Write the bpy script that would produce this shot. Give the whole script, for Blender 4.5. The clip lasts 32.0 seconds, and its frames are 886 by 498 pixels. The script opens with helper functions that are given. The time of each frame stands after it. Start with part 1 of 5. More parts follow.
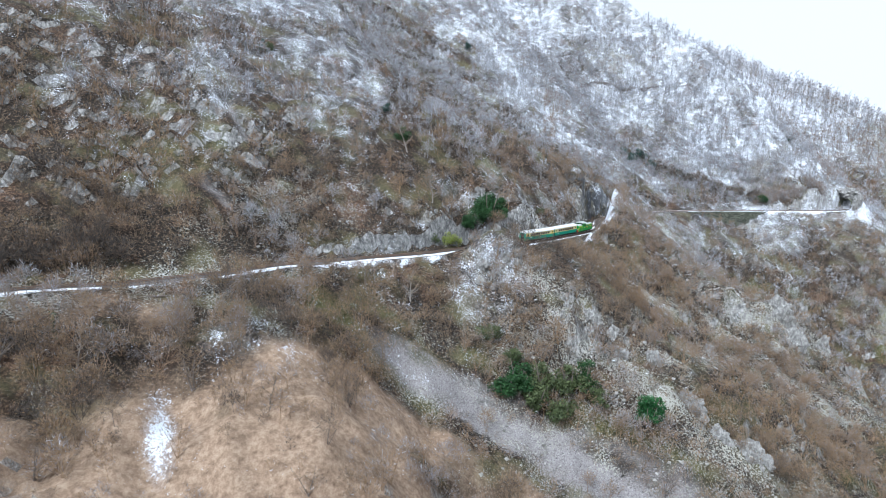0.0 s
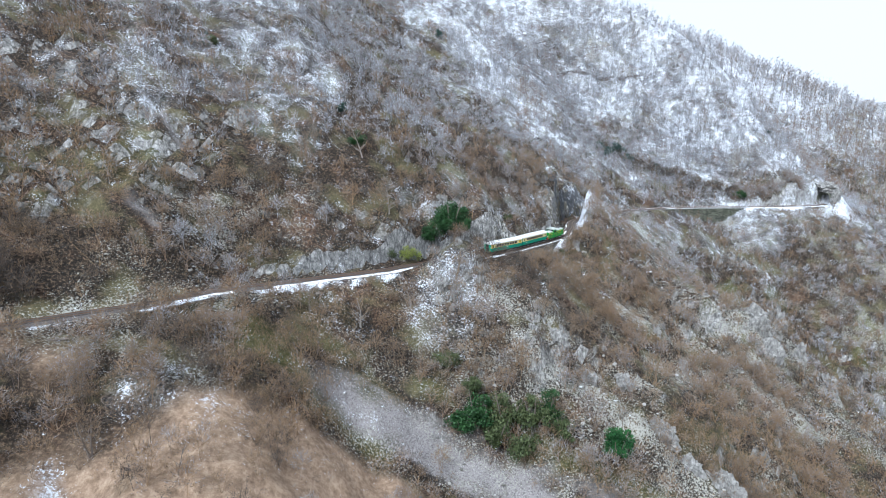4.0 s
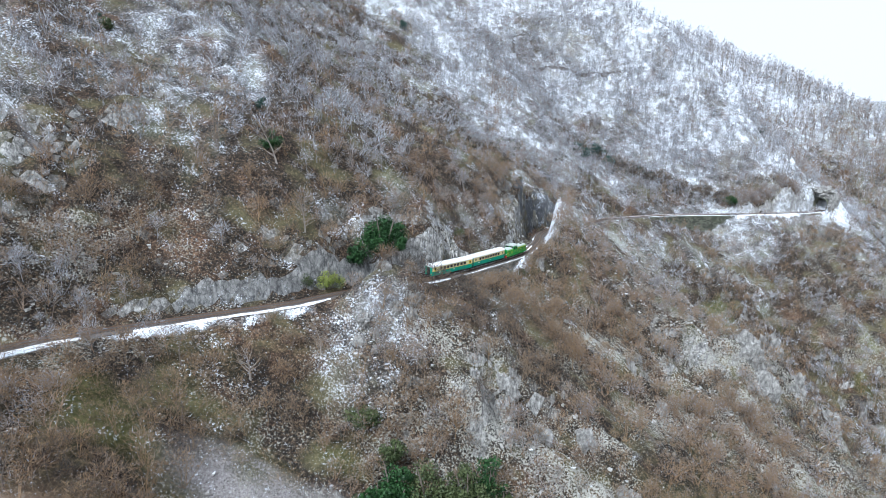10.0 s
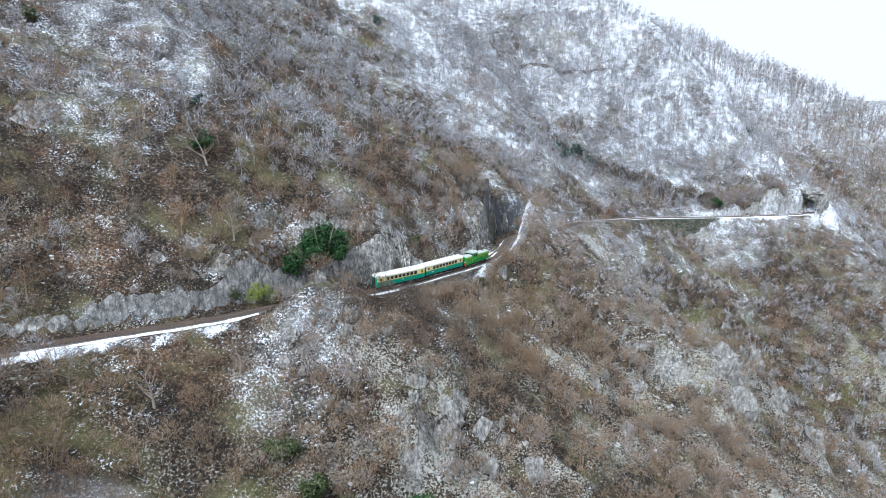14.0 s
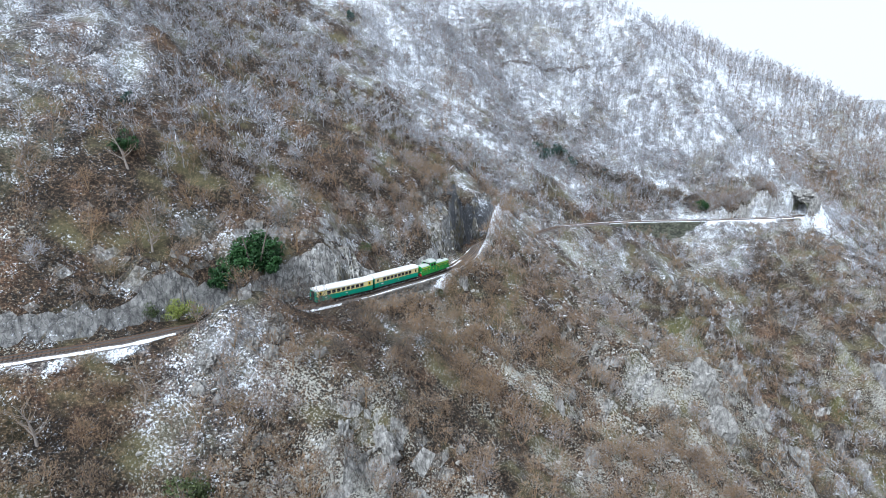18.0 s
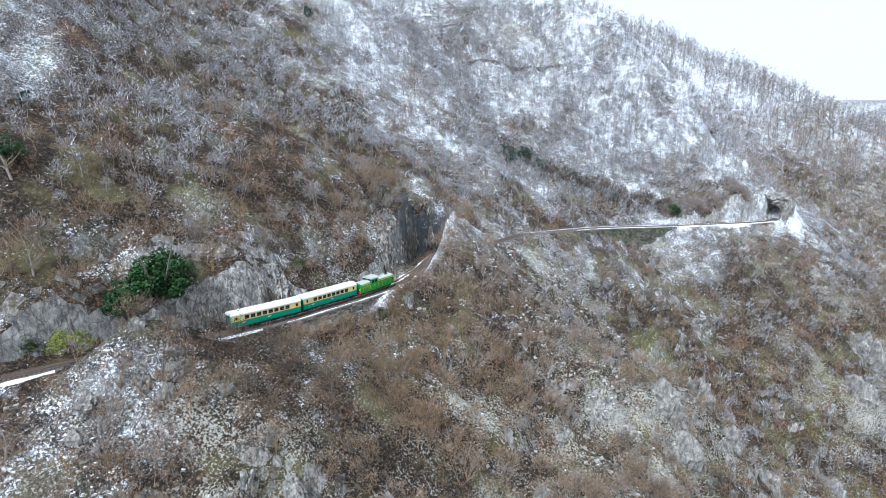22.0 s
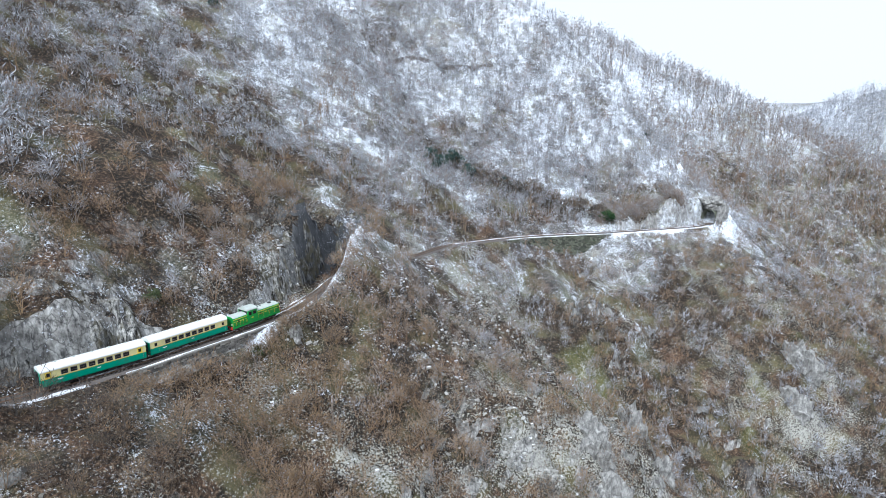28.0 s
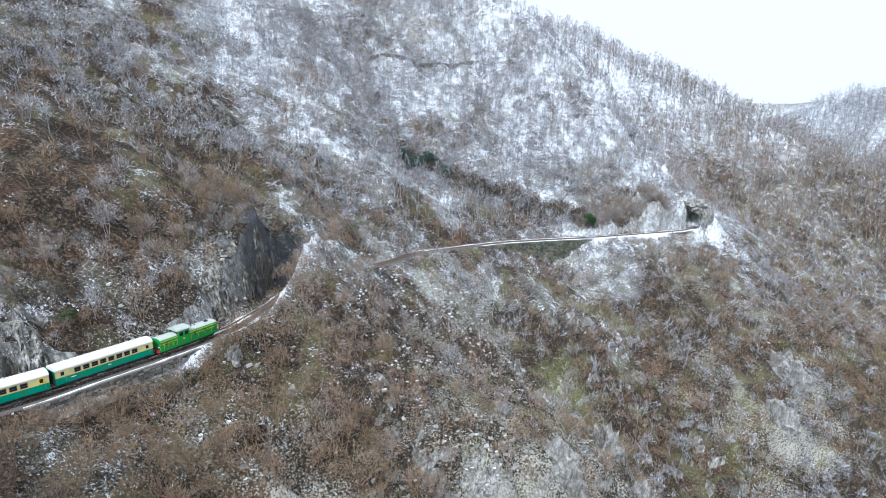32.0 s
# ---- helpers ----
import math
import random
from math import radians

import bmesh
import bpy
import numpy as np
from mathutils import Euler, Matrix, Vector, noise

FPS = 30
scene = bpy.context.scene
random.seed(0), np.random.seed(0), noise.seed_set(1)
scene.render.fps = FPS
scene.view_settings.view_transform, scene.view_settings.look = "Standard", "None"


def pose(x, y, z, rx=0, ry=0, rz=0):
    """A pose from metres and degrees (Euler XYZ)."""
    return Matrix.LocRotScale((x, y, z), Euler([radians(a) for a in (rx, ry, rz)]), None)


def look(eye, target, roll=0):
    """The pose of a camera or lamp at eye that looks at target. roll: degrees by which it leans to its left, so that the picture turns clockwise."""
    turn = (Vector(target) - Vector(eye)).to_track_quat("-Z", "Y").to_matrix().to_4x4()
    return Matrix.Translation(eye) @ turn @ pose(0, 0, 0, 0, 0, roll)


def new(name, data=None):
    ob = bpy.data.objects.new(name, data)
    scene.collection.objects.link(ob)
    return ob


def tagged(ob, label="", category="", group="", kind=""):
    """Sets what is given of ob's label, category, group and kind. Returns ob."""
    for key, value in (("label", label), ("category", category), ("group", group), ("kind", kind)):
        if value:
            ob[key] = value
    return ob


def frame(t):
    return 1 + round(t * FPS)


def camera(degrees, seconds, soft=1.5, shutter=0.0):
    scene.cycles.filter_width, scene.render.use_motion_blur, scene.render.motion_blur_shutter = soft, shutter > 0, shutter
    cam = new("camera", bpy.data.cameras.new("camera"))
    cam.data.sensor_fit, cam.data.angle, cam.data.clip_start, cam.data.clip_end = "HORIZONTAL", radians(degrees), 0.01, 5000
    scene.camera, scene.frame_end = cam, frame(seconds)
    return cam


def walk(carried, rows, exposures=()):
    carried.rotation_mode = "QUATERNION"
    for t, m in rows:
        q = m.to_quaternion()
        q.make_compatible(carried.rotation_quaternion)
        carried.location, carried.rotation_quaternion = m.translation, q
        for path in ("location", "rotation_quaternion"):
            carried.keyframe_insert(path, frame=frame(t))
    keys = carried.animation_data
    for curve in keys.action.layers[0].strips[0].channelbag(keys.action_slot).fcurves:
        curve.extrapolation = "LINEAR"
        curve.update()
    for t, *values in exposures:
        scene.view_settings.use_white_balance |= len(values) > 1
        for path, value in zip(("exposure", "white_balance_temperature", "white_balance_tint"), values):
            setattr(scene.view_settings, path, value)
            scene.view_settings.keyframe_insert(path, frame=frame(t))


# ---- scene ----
cam = camera(79.2, 32.0, soft=0.95)
METRES, EYE, TILT, LEAN, TURN = 138.0, 33.1, -12.0, -1.0, 0.0
ROWS = [
    (0.0, 0.0, 0.0, 0.0, 0.0, 0.0, -0.0),
    (0.5, 0.0066, 0.01, 0.0093, 0.01, -0.24, 0.02),
    (1.0, 0.0129, 0.0202, 0.019, -0.01, -0.5, 0.05),
    (1.5, 0.0189, 0.0304, 0.0291, -0.12, -0.79, 0.09),
    (2.0, 0.0248, 0.0406, 0.0395, -0.5, -1.11, 0.13),
    (2.5, 0.0318, 0.0506, 0.0481, -0.85, -1.32, 0.2),
    (3.0, 0.0392, 0.0612, 0.0565, -1.13, -1.56, 0.24),
    (3.5, 0.0478, 0.0741, 0.0652, -1.46, -1.81, 0.32),
    (5.5, 0.0893, 0.1443, 0.0843, -2.03, -2.04, 0.44),
    (6.0, 0.1002, 0.1626, 0.0879, -2.08, -2.03, 0.43),
    (6.5, 0.1112, 0.1809, 0.0913, -2.13, -2.02, 0.44),
    (7.0, 0.1216, 0.199, 0.0946, -2.17, -2.03, 0.44),
    (7.5, 0.1318, 0.2167, 0.0978, -2.23, -2.02, 0.45),
    (8.0, 0.1423, 0.2338, 0.1007, -2.26, -2.01, 0.45),
    (8.5, 0.1525, 0.2498, 0.1033, -2.28, -2.01, 0.5),
    (9.0, 0.1623, 0.2644, 0.1061, -2.31, -2.04, 0.47),
    (9.5, 0.1726, 0.2771, 0.1078, -2.33, -2.02, 0.48),
    (10.0, 0.1832, 0.2885, 0.1098, -2.34, -2.0, 0.49),
    (10.5, 0.1947, 0.2985, 0.1115, -2.34, -2.01, 0.5),
    (11.0, 0.2057, 0.308, 0.1129, -2.37, -2.01, 0.52),
    (11.5, 0.2175, 0.3171, 0.1148, -2.37, -2.04, 0.5),
    (12.0, 0.2297, 0.3263, 0.1158, -2.37, -2.02, 0.53),
    (12.5, 0.2422, 0.3357, 0.1175, -2.39, -2.03, 0.54),
    (13.0, 0.255, 0.3452, 0.1189, -2.4, -2.03, 0.53),
    (13.5, 0.2678, 0.3552, 0.1208, -2.43, -2.03, 0.52),
    (14.0, 0.2807, 0.3655, 0.1224, -2.45, -2.03, 0.54),
    (14.5, 0.2932, 0.3754, 0.1241, -2.45, -2.04, 0.56),
    (16.5, 0.3392, 0.4156, 0.1317, -2.54, -2.04, 0.57),
    (17.0, 0.3501, 0.4257, 0.1332, -2.54, -2.02, 0.57),
    (17.5, 0.3611, 0.4355, 0.1349, -2.53, -2.03, 0.58),
    (18.0, 0.3719, 0.4453, 0.1364, -2.53, -2.03, 0.6),
    (18.5, 0.3826, 0.4553, 0.1382, -2.54, -2.02, 0.6),
    (19.0, 0.3935, 0.4657, 0.1405, -2.56, -2.03, 0.59),
    (19.5, 0.4044, 0.4765, 0.143, -2.57, -2.01, 0.6),
    (20.0, 0.4154, 0.4874, 0.1463, -2.6, -2.01, 0.6),
    (20.5, 0.4258, 0.4986, 0.15, -2.66, -2.04, 0.61),
    (21.0, 0.4361, 0.5096, 0.1531, -2.88, -2.05, 0.66),
    (21.5, 0.4458, 0.5206, 0.1563, -3.44, -2.07, 0.76),
    (22.0, 0.4551, 0.5316, 0.1595, -4.1, -2.09, 0.91),
    (22.5, 0.464, 0.5424, 0.163, -4.79, -2.11, 0.97),
    (23.0, 0.4728, 0.5533, 0.1662, -5.56, -2.13, 1.1),
    (23.5, 0.4818, 0.5637, 0.1694, -6.38, -2.16, 1.23),
    (24.0, 0.4908, 0.5738, 0.1723, -7.18, -2.19, 1.38),
    (24.5, 0.4999, 0.5841, 0.1745, -7.76, -2.18, 1.48),
    (25.0, 0.5088, 0.5945, 0.1768, -8.09, -2.19, 1.54),
    (25.5, 0.5181, 0.6051, 0.179, -8.33, -2.2, 1.61),
    (27.5, 0.553, 0.6463, 0.185, -8.98, -2.13, 1.71),
    (28.0, 0.5626, 0.6563, 0.1873, -9.06, -2.14, 1.7),
    (28.5, 0.5723, 0.6665, 0.1892, -9.14, -2.14, 1.69),
    (29.0, 0.5817, 0.6764, 0.1911, -9.23, -2.15, 1.71),
    (29.5, 0.5914, 0.6856, 0.1929, -9.27, -2.17, 1.72),
    (30.0, 0.6009, 0.6947, 0.1947, -9.33, -2.17, 1.72),
    (30.5, 0.6107, 0.7038, 0.1965, -9.39, -2.15, 1.73),
    (31.0, 0.6202, 0.7128, 0.1982, -9.42, -2.14, 1.73),
    (31.5, 0.6272, 0.7195, 0.1999, -9.64, -2.16, 1.77),
    (32.0, 0.629, 0.7232, 0.2006, -9.94, -2.17, 1.82),
]
walk(cam, [(t, pose(0, 0, EYE, TILT, LEAN, TURN) @ pose(METRES * x, METRES * y, METRES * z, 90 + pitch, roll, yaw)) for t, x, y, z, yaw, pitch, roll in ROWS],
     exposures=[(0.0, 0.68, 5380, 7), (12.0, 0.69, 5420, 7), (32.0, 0.67, 5450, 7)])

# ---- daylight: an overcast winter sky ----
SUN_UP, SUN_TURN = 48.0, 215.0
world = bpy.data.worlds.new("world")
scene.world = world
world.use_nodes = True
wn, wl = world.node_tree.nodes, world.node_tree.links
sky = wn.new("ShaderNodeTexSky")
sky.sky_type, sky.sun_disc = "NISHITA", False
sky.sun_elevation, sky.sun_rotation = radians(SUN_UP), radians(SUN_TURN)
sky.air_density, sky.dust_density = 1.0, 4.0
cloud = wn.new("ShaderNodeMix")
cloud.data_type = "RGBA"
cloud.inputs[0].default_value = 0.94
cloud.inputs[7].default_value = (9.2, 9.15, 9.25, 1)
wl.new(sky.outputs[0], cloud.inputs[6])
wl.new(cloud.outputs[2], wn["Background"].inputs["Color"])
wn["Background"].inputs["Strength"].default_value = 0.077
sun = new("sun", bpy.data.lights.new("sun", "SUN"))
sun.data.energy, sun.data.angle, sun.data.color = 3.0, radians(13), (1.0, 0.97, 0.93)
sun.matrix_world = look((0, 0, 200), (200 * math.sin(radians(SUN_TURN)) * -1, 200 * math.cos(radians(SUN_TURN)) * -1, 200 - 200 * math.tan(radians(SUN_UP))))

# ---- materials ----
def material(name, rough=0.85, metal=0.0):
    m = bpy.data.materials.new(name)
    m.use_nodes = True
    b = m.node_tree.nodes["Principled BSDF"]
    b.inputs["Roughness"].default_value, b.inputs["Metallic"].default_value = rough, metal
    b.inputs["Specular IOR Level"].default_value = 0.3
    return m, m.node_tree.nodes, m.node_tree.links, b


def n_noise(nodes, links, scale, detail=4.0, rough=0.6, stretch=None):
    tc = nodes.new("ShaderNodeNewGeometry")
    t = nodes.new("ShaderNodeTexNoise")
    t.inputs["Scale"].default_value, t.inputs["Detail"].default_value, t.inputs["Roughness"].default_value = scale, detail, rough
    if stretch:
        mp = nodes.new("ShaderNodeMapping")
        mp.inputs["Scale"].default_value = stretch
        links.new(tc.outputs["Position"], mp.inputs["Vector"])
        links.new(mp.outputs[0], t.inputs["Vector"])
    else:
        links.new(tc.outputs["Position"], t.inputs["Vector"])
    return t.outputs["Fac"]


def n_ramp(nodes, links, fac, stops):
    r = nodes.new("ShaderNodeValToRGB")
    e = r.color_ramp.elements
    while len(e) < len(stops):
        e.new(0.5)
    for el, (p, c) in zip(e, stops):
        el.position, el.color = p, (*c, 1) if len(c) == 3 else c
    links.new(fac, r.inputs[0])
    return r.outputs[0]


def n_mix(nodes, links, fac, a, b, mode="MIX"):
    m = nodes.new("ShaderNodeMix")
    m.data_type, m.blend_type = "RGBA", mode
    for sock, v in ((0, fac), (6, a), (7, b)):
        if hasattr(v, "links") or hasattr(v, "is_linked"):
            links.new(v, m.inputs[sock])
        elif isinstance(v, tuple):
            m.inputs[sock].default_value = (*v, 1)
        else:
            m.inputs[sock].default_value = v
    return m.outputs[2]


def n_math(nodes, links, op, *vals, clamp=False):
    m = nodes.new("ShaderNodeMath")
    m.operation, m.use_clamp = op, clamp
    for i, v in enumerate(vals):
        if hasattr(v, "is_linked"):
            links.new(v, m.inputs[i])
        else:
            m.inputs[i].default_value = v
    return m.outputs[0]


def n_attr(nodes, name):
    a = nodes.new("ShaderNodeAttribute")
    a.attribute_name = name
    return a.outputs["Fac"]


def n_bump(nodes, links, bsdf, height, strength, distance):
    b = nodes.new("ShaderNodeBump")
    b.inputs["Strength"].default_value, b.inputs["Distance"].default_value = strength, distance
    links.new(height, b.inputs["Height"])
    links.new(b.outputs[0], bsdf.inputs["Normal"])


def simple(name, base, rough=0.7, metal=0.0, vary=0.25, scale=6.0, bump_m=0.0, dirt=None, island=False):
    """Paint, stone or metal with variation at two scales."""
    m, nd, lk, b = material(name, rough, metal)
    fine, broad = n_noise(nd, lk, scale, 5), n_noise(nd, lk, scale * 0.13, 3)
    lo, hi = tuple(c * (1 - vary) for c in base), tuple(min(1, c * (1 + vary)) for c in base)
    col = n_mix(nd, lk, n_math(nd, lk, "ADD", n_math(nd, lk, "MULTIPLY", fine, 0.6), n_math(nd, lk, "MULTIPLY", broad, 0.4)), lo, hi)
    if island:
        geo = nd.new("ShaderNodeNewGeometry")
        col = n_mix(nd, lk, 1.0, col, n_ramp(nd, lk, geo.outputs["Random Per Island"], [(0.0, (0.45, 0.45, 0.46)), (0.5, (0.95, 0.93, 0.90)), (1.0, (1.5, 1.48, 1.42))]), "MULTIPLY")
    if dirt:
        col = n_mix(nd, lk, n_ramp(nd, lk, n_noise(nd, lk, scale * 0.4, 6, 0.7), [(0.52, (0, 0, 0)), (0.72, (0.7, 0.7, 0.7))]), col, dirt)
    lk.new(col, b.inputs["Base Color"])
    if bump_m:
        n_bump(nd, lk, b, fine, 0.7, bump_m)
    return m


def stone_colour(nd, lk, damp_shade=0.0):
    """Fissured pale limestone: blocks, cracks, grain, dark water stains, and painted darkness for wet, shaded rock."""
    grain = n_noise(nd, lk, 0.85, 10, 0.74, (1, 1, 0.6))
    col = n_ramp(nd, lk, grain, [(0.34, (0.085, 0.082, 0.078)), (0.46, (0.21, 0.203, 0.19)), (0.56, (0.34, 0.33, 0.31)), (0.70, (0.50, 0.49, 0.465))])
    geo = nd.new("ShaderNodeNewGeometry")
    mp = nd.new("ShaderNodeMapping")
    mp.inputs["Scale"].default_value = (0.55, 0.55, 0.26)
    warp = nd.new("ShaderNodeVectorMath")
    warp.operation = "MULTIPLY_ADD"
    t = nd.new("ShaderNodeTexNoise")
    t.inputs["Scale"].default_value, t.inputs["Detail"].default_value = 0.5, 4
    lk.new(geo.outputs["Position"], t.inputs["Vector"])
    lk.new(t.outputs["Color"], warp.inputs[0])
    warp.inputs[1].default_value = (2.6, 2.6, 2.6)
    lk.new(geo.outputs["Position"], warp.inputs[2])
    lk.new(warp.outputs[0], mp.inputs["Vector"])
    v = nd.new("ShaderNodeTexVoronoi")
    v.feature = "DISTANCE_TO_EDGE"
    v.inputs["Scale"].default_value = 1.0
    lk.new(mp.outputs[0], v.inputs["Vector"])
    flute = n_ramp(nd, lk, n_noise(nd, lk, 1.5, 6, 0.72, (1, 1, 0.22)), [(0.38, (0.36, 0.36, 0.37)), (0.48, (1.0, 1.0, 0.99)), (0.66, (1.35, 1.34, 1.31))])
    col = n_mix(nd, lk, 1.0, col, flute, "MULTIPLY")
    crack = n_ramp(nd, lk, v.outputs["Distance"], [(0.0, (0.7, 0.7, 0.7)), (0.06, (0, 0, 0))])
    col = n_mix(nd, lk, crack, col, (0.028, 0.026, 0.024))
    stain = n_ramp(nd, lk, n_noise(nd, lk, 0.30, 5, 0.65, (1, 1, 0.30)), [(0.50, (0, 0, 0)), (0.66, (0.55, 0.55, 0.55))])
    col = n_mix(nd, lk, stain, col, (0.11, 0.10, 0.09))
    return n_mix(nd, lk, n_math(nd, lk, "MULTIPLY", damp_shade, 0.92), col, n_mix(nd, lk, grain, (0.012, 0.013, 0.015), (0.085, 0.088, 0.095)))


def ground_material():
    m, nd, lk, b = material("hillside", 0.95)
    blot = n_noise(nd, lk, 0.09, 5, 0.65)
    leaf = n_noise(nd, lk, 1.6, 6, 0.82)
    grit = n_noise(nd, lk, 5.0, 4, 0.7)
    litter = n_ramp(nd, lk, leaf, [(0.44, (0.010, 0.008, 0.006)), (0.54, (0.040, 0.028, 0.018)), (0.64, (0.220, 0.155, 0.095))])
    reddish = n_ramp(nd, lk, leaf, [(0.40, (0.024, 0.015, 0.010)), (0.52, (0.100, 0.058, 0.034)), (0.64, (0.290, 0.185, 0.112))])
    col = n_mix(nd, lk, n_ramp(nd, lk, blot, [(0.50, (0, 0, 0)), (0.68, (1, 1, 1))]), litter, reddish)
    olive = n_ramp(nd, lk, leaf, [(0.3, (0.06, 0.055, 0.025)), (0.7, (0.17, 0.15, 0.075))])
    col = n_mix(nd, lk, n_ramp(nd, lk, n_noise(nd, lk, 0.06, 4, 0.6, (1, 1.7, 1)), [(0.52, (0, 0, 0)), (0.66, (0.8, 0.8, 0.8))]), col, olive)
    straw = n_ramp(nd, lk, n_noise(nd, lk, 0.8, 7, 0.75), [(0.30, (0.13, 0.085, 0.054)), (0.50, (0.29, 0.202, 0.134)), (0.70, (0.44, 0.335, 0.235))])
    col = n_mix(nd, lk, n_attr(nd, "meadow"), col, straw)
    scree = n_ramp(nd, lk, n_noise(nd, lk, 2.6, 6, 0.85), [(0.38, (0.07, 0.063, 0.058)), (0.47, (0.21, 0.192, 0.184)), (0.56, (0.30, 0.278, 0.268)), (0.66, (0.48, 0.46, 0.45))])
    col = n_mix(nd, lk, n_attr(nd, "scree"), col, scree)
    moss = n_ramp(nd, lk, leaf, [(0.3, (0.050, 0.060, 0.015)), (0.7, (0.200, 0.200, 0.050))])
    col = n_mix(nd, lk, n_attr(nd, "moss"), col, moss)
    # chips of pale stone and lichen between the leaves
    chips = n_math(nd, lk, "MULTIPLY_ADD", n_noise(nd, lk, 2.4, 4, 0.72), 0.8, n_math(nd, lk, "MULTIPLY", n_noise(nd, lk, 0.10, 4), 0.34))
    chips = n_math(nd, lk, "MULTIPLY_ADD", n_attr(nd, "rock"), 0.16, chips)
    chips = n_math(nd, lk, "MULTIPLY", n_math(nd, lk, "MULTIPLY_ADD", chips, 24.0, -14.9, clamp=True), n_math(nd, lk, "SUBTRACT", 1.0, n_attr(nd, "meadow"), clamp=True))
    col = n_mix(nd, lk, chips, col, n_mix(nd, lk, grit, (0.18, 0.178, 0.145), (0.52, 0.50, 0.44)))
    stone = stone_colour(nd, lk, n_attr(nd, "damp_shade"))
    geo = nd.new("ShaderNodeNewGeometry")
    sep = nd.new("ShaderNodeSeparateXYZ")
    lk.new(geo.outputs["True Normal"], sep.inputs[0])
    steep = n_math(nd, lk, "ADD", n_math(nd, lk, "MULTIPLY", sep.outputs[2], -1.0), n_math(nd, lk, "MULTIPLY", grit, 0.25))
    steep = n_math(nd, lk, "MULTIPLY_ADD", steep, 7.0, 3.0, clamp=True)
    rockm = n_math(nd, lk, "MAXIMUM", steep, n_math(nd, lk, "MULTIPLY_ADD", n_math(nd, lk, "ADD", n_attr(nd, "rock"), n_math(nd, lk, "MULTIPLY", leaf, 0.8)), 5.0, -4.1, clamp=True))
    col = n_mix(nd, lk, rockm, col, stone)
    # thin, broken snow: a coarse and a fine pattern over the share laid down for each place
    fall = n_math(nd, lk, "ADD", n_math(nd, lk, "MULTIPLY", n_noise(nd, lk, 0.85, 6, 0.78), 1.12), n_math(nd, lk, "MULTIPLY", n_noise(nd, lk, 0.16, 3), 0.10))
    lie = n_math(nd, lk, "ADD", fall, n_attr(nd, "snow"))
    lie = n_math(nd, lk, "SUBTRACT", lie, n_math(nd, lk, "MULTIPLY", rockm, 0.10))
    lie = n_math(nd, lk, "MULTIPLY_ADD", lie, 24.0, -22.3, clamp=True)
    speck = n_math(nd, lk, "ADD", n_math(nd, lk, "MULTIPLY_ADD", n_noise(nd, lk, 2.2, 5, 0.78), 0.8, n_math(nd, lk, "MULTIPLY", n_noise(nd, lk, 0.22, 3), 0.36)), n_math(nd, lk, "MULTIPLY", n_attr(nd, "snow"), 0.5))
    lie = n_math(nd, lk, "MAXIMUM", lie, n_math(nd, lk, "MULTIPLY_ADD", speck, 22.0, -15.7, clamp=True))
    # thin snow between the leaves, also paling the far litter in place of haze
    haze_dusting = n_math(nd, lk, "MULTIPLY", n_math(nd, lk, "MULTIPLY_ADD", n_attr(nd, "snow"), 3.0, -0.34, clamp=True), n_math(nd, lk, "MULTIPLY_ADD", leaf, 4.0, -1.55, clamp=True))
    col = n_mix(nd, lk, haze_dusting, col, (0.60, 0.62, 0.66))
    col = n_mix(nd, lk, lie, col, n_mix(nd, lk, grit, (0.63, 0.67, 0.73), (0.82, 0.85, 0.89)))
    lk.new(col, b.inputs["Base Color"])
    relief = n_math(nd, lk, "ADD", n_math(nd, lk, "MULTIPLY", leaf, 0.7), n_math(nd, lk, "MULTIPLY", grit, 0.3))
    n_bump(nd, lk, b, relief, 0.8, 0.5)
    return m


def twig_material():
    m, nd, lk, b = material("bare_twigs", 0.9)
    tint = n_attr(nd, "tint")
    # the blue-grey stop near the top colours far twigs as haze would
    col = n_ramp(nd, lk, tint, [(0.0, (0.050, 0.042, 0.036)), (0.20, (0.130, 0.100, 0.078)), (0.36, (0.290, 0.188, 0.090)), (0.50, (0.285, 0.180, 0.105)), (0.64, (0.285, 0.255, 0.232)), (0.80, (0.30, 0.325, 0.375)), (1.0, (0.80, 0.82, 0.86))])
    col = n_mix(nd, lk, n_math(nd, lk, "MULTIPLY", n_noise(nd, lk, 3.0, 3), 0.5), col, (0.10, 0.09, 0.08))
    lk.new(col, b.inputs["Base Color"])
    return m


def leaf_material(name, dark, light, yellow=None):
    m, nd, lk, b = material(name, 0.6)
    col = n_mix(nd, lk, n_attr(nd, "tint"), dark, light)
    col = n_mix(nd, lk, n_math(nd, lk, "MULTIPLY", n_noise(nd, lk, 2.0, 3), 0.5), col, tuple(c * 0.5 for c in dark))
    lk.new(col, b.inputs["Base Color"])
    return m


GROUND, TWIGS = ground_material(), twig_material()
IVY = leaf_material("evergreen_leaves", (0.010, 0.036, 0.010), (0.042, 0.108, 0.028))
BOX = leaf_material("olive_leaves", (0.036, 0.054, 0.018), (0.115, 0.140, 0.055))
# needles lightened for the haze over the distant conifers
NEEDLE = leaf_material("conifer_needles", (0.022, 0.050, 0.040), (0.070, 0.125, 0.100))
VIVID = leaf_material("bright_ivy_leaves", (0.010, 0.052, 0.014), (0.042, 0.150, 0.036))
CATKIN = leaf_material("yellow_green_leaves", (0.130, 0.160, 0.030), (0.330, 0.370, 0.085))
BARK = simple("bark", (0.15, 0.125, 0.105), 0.95, vary=0.45, scale=3.0, bump_m=0.03)
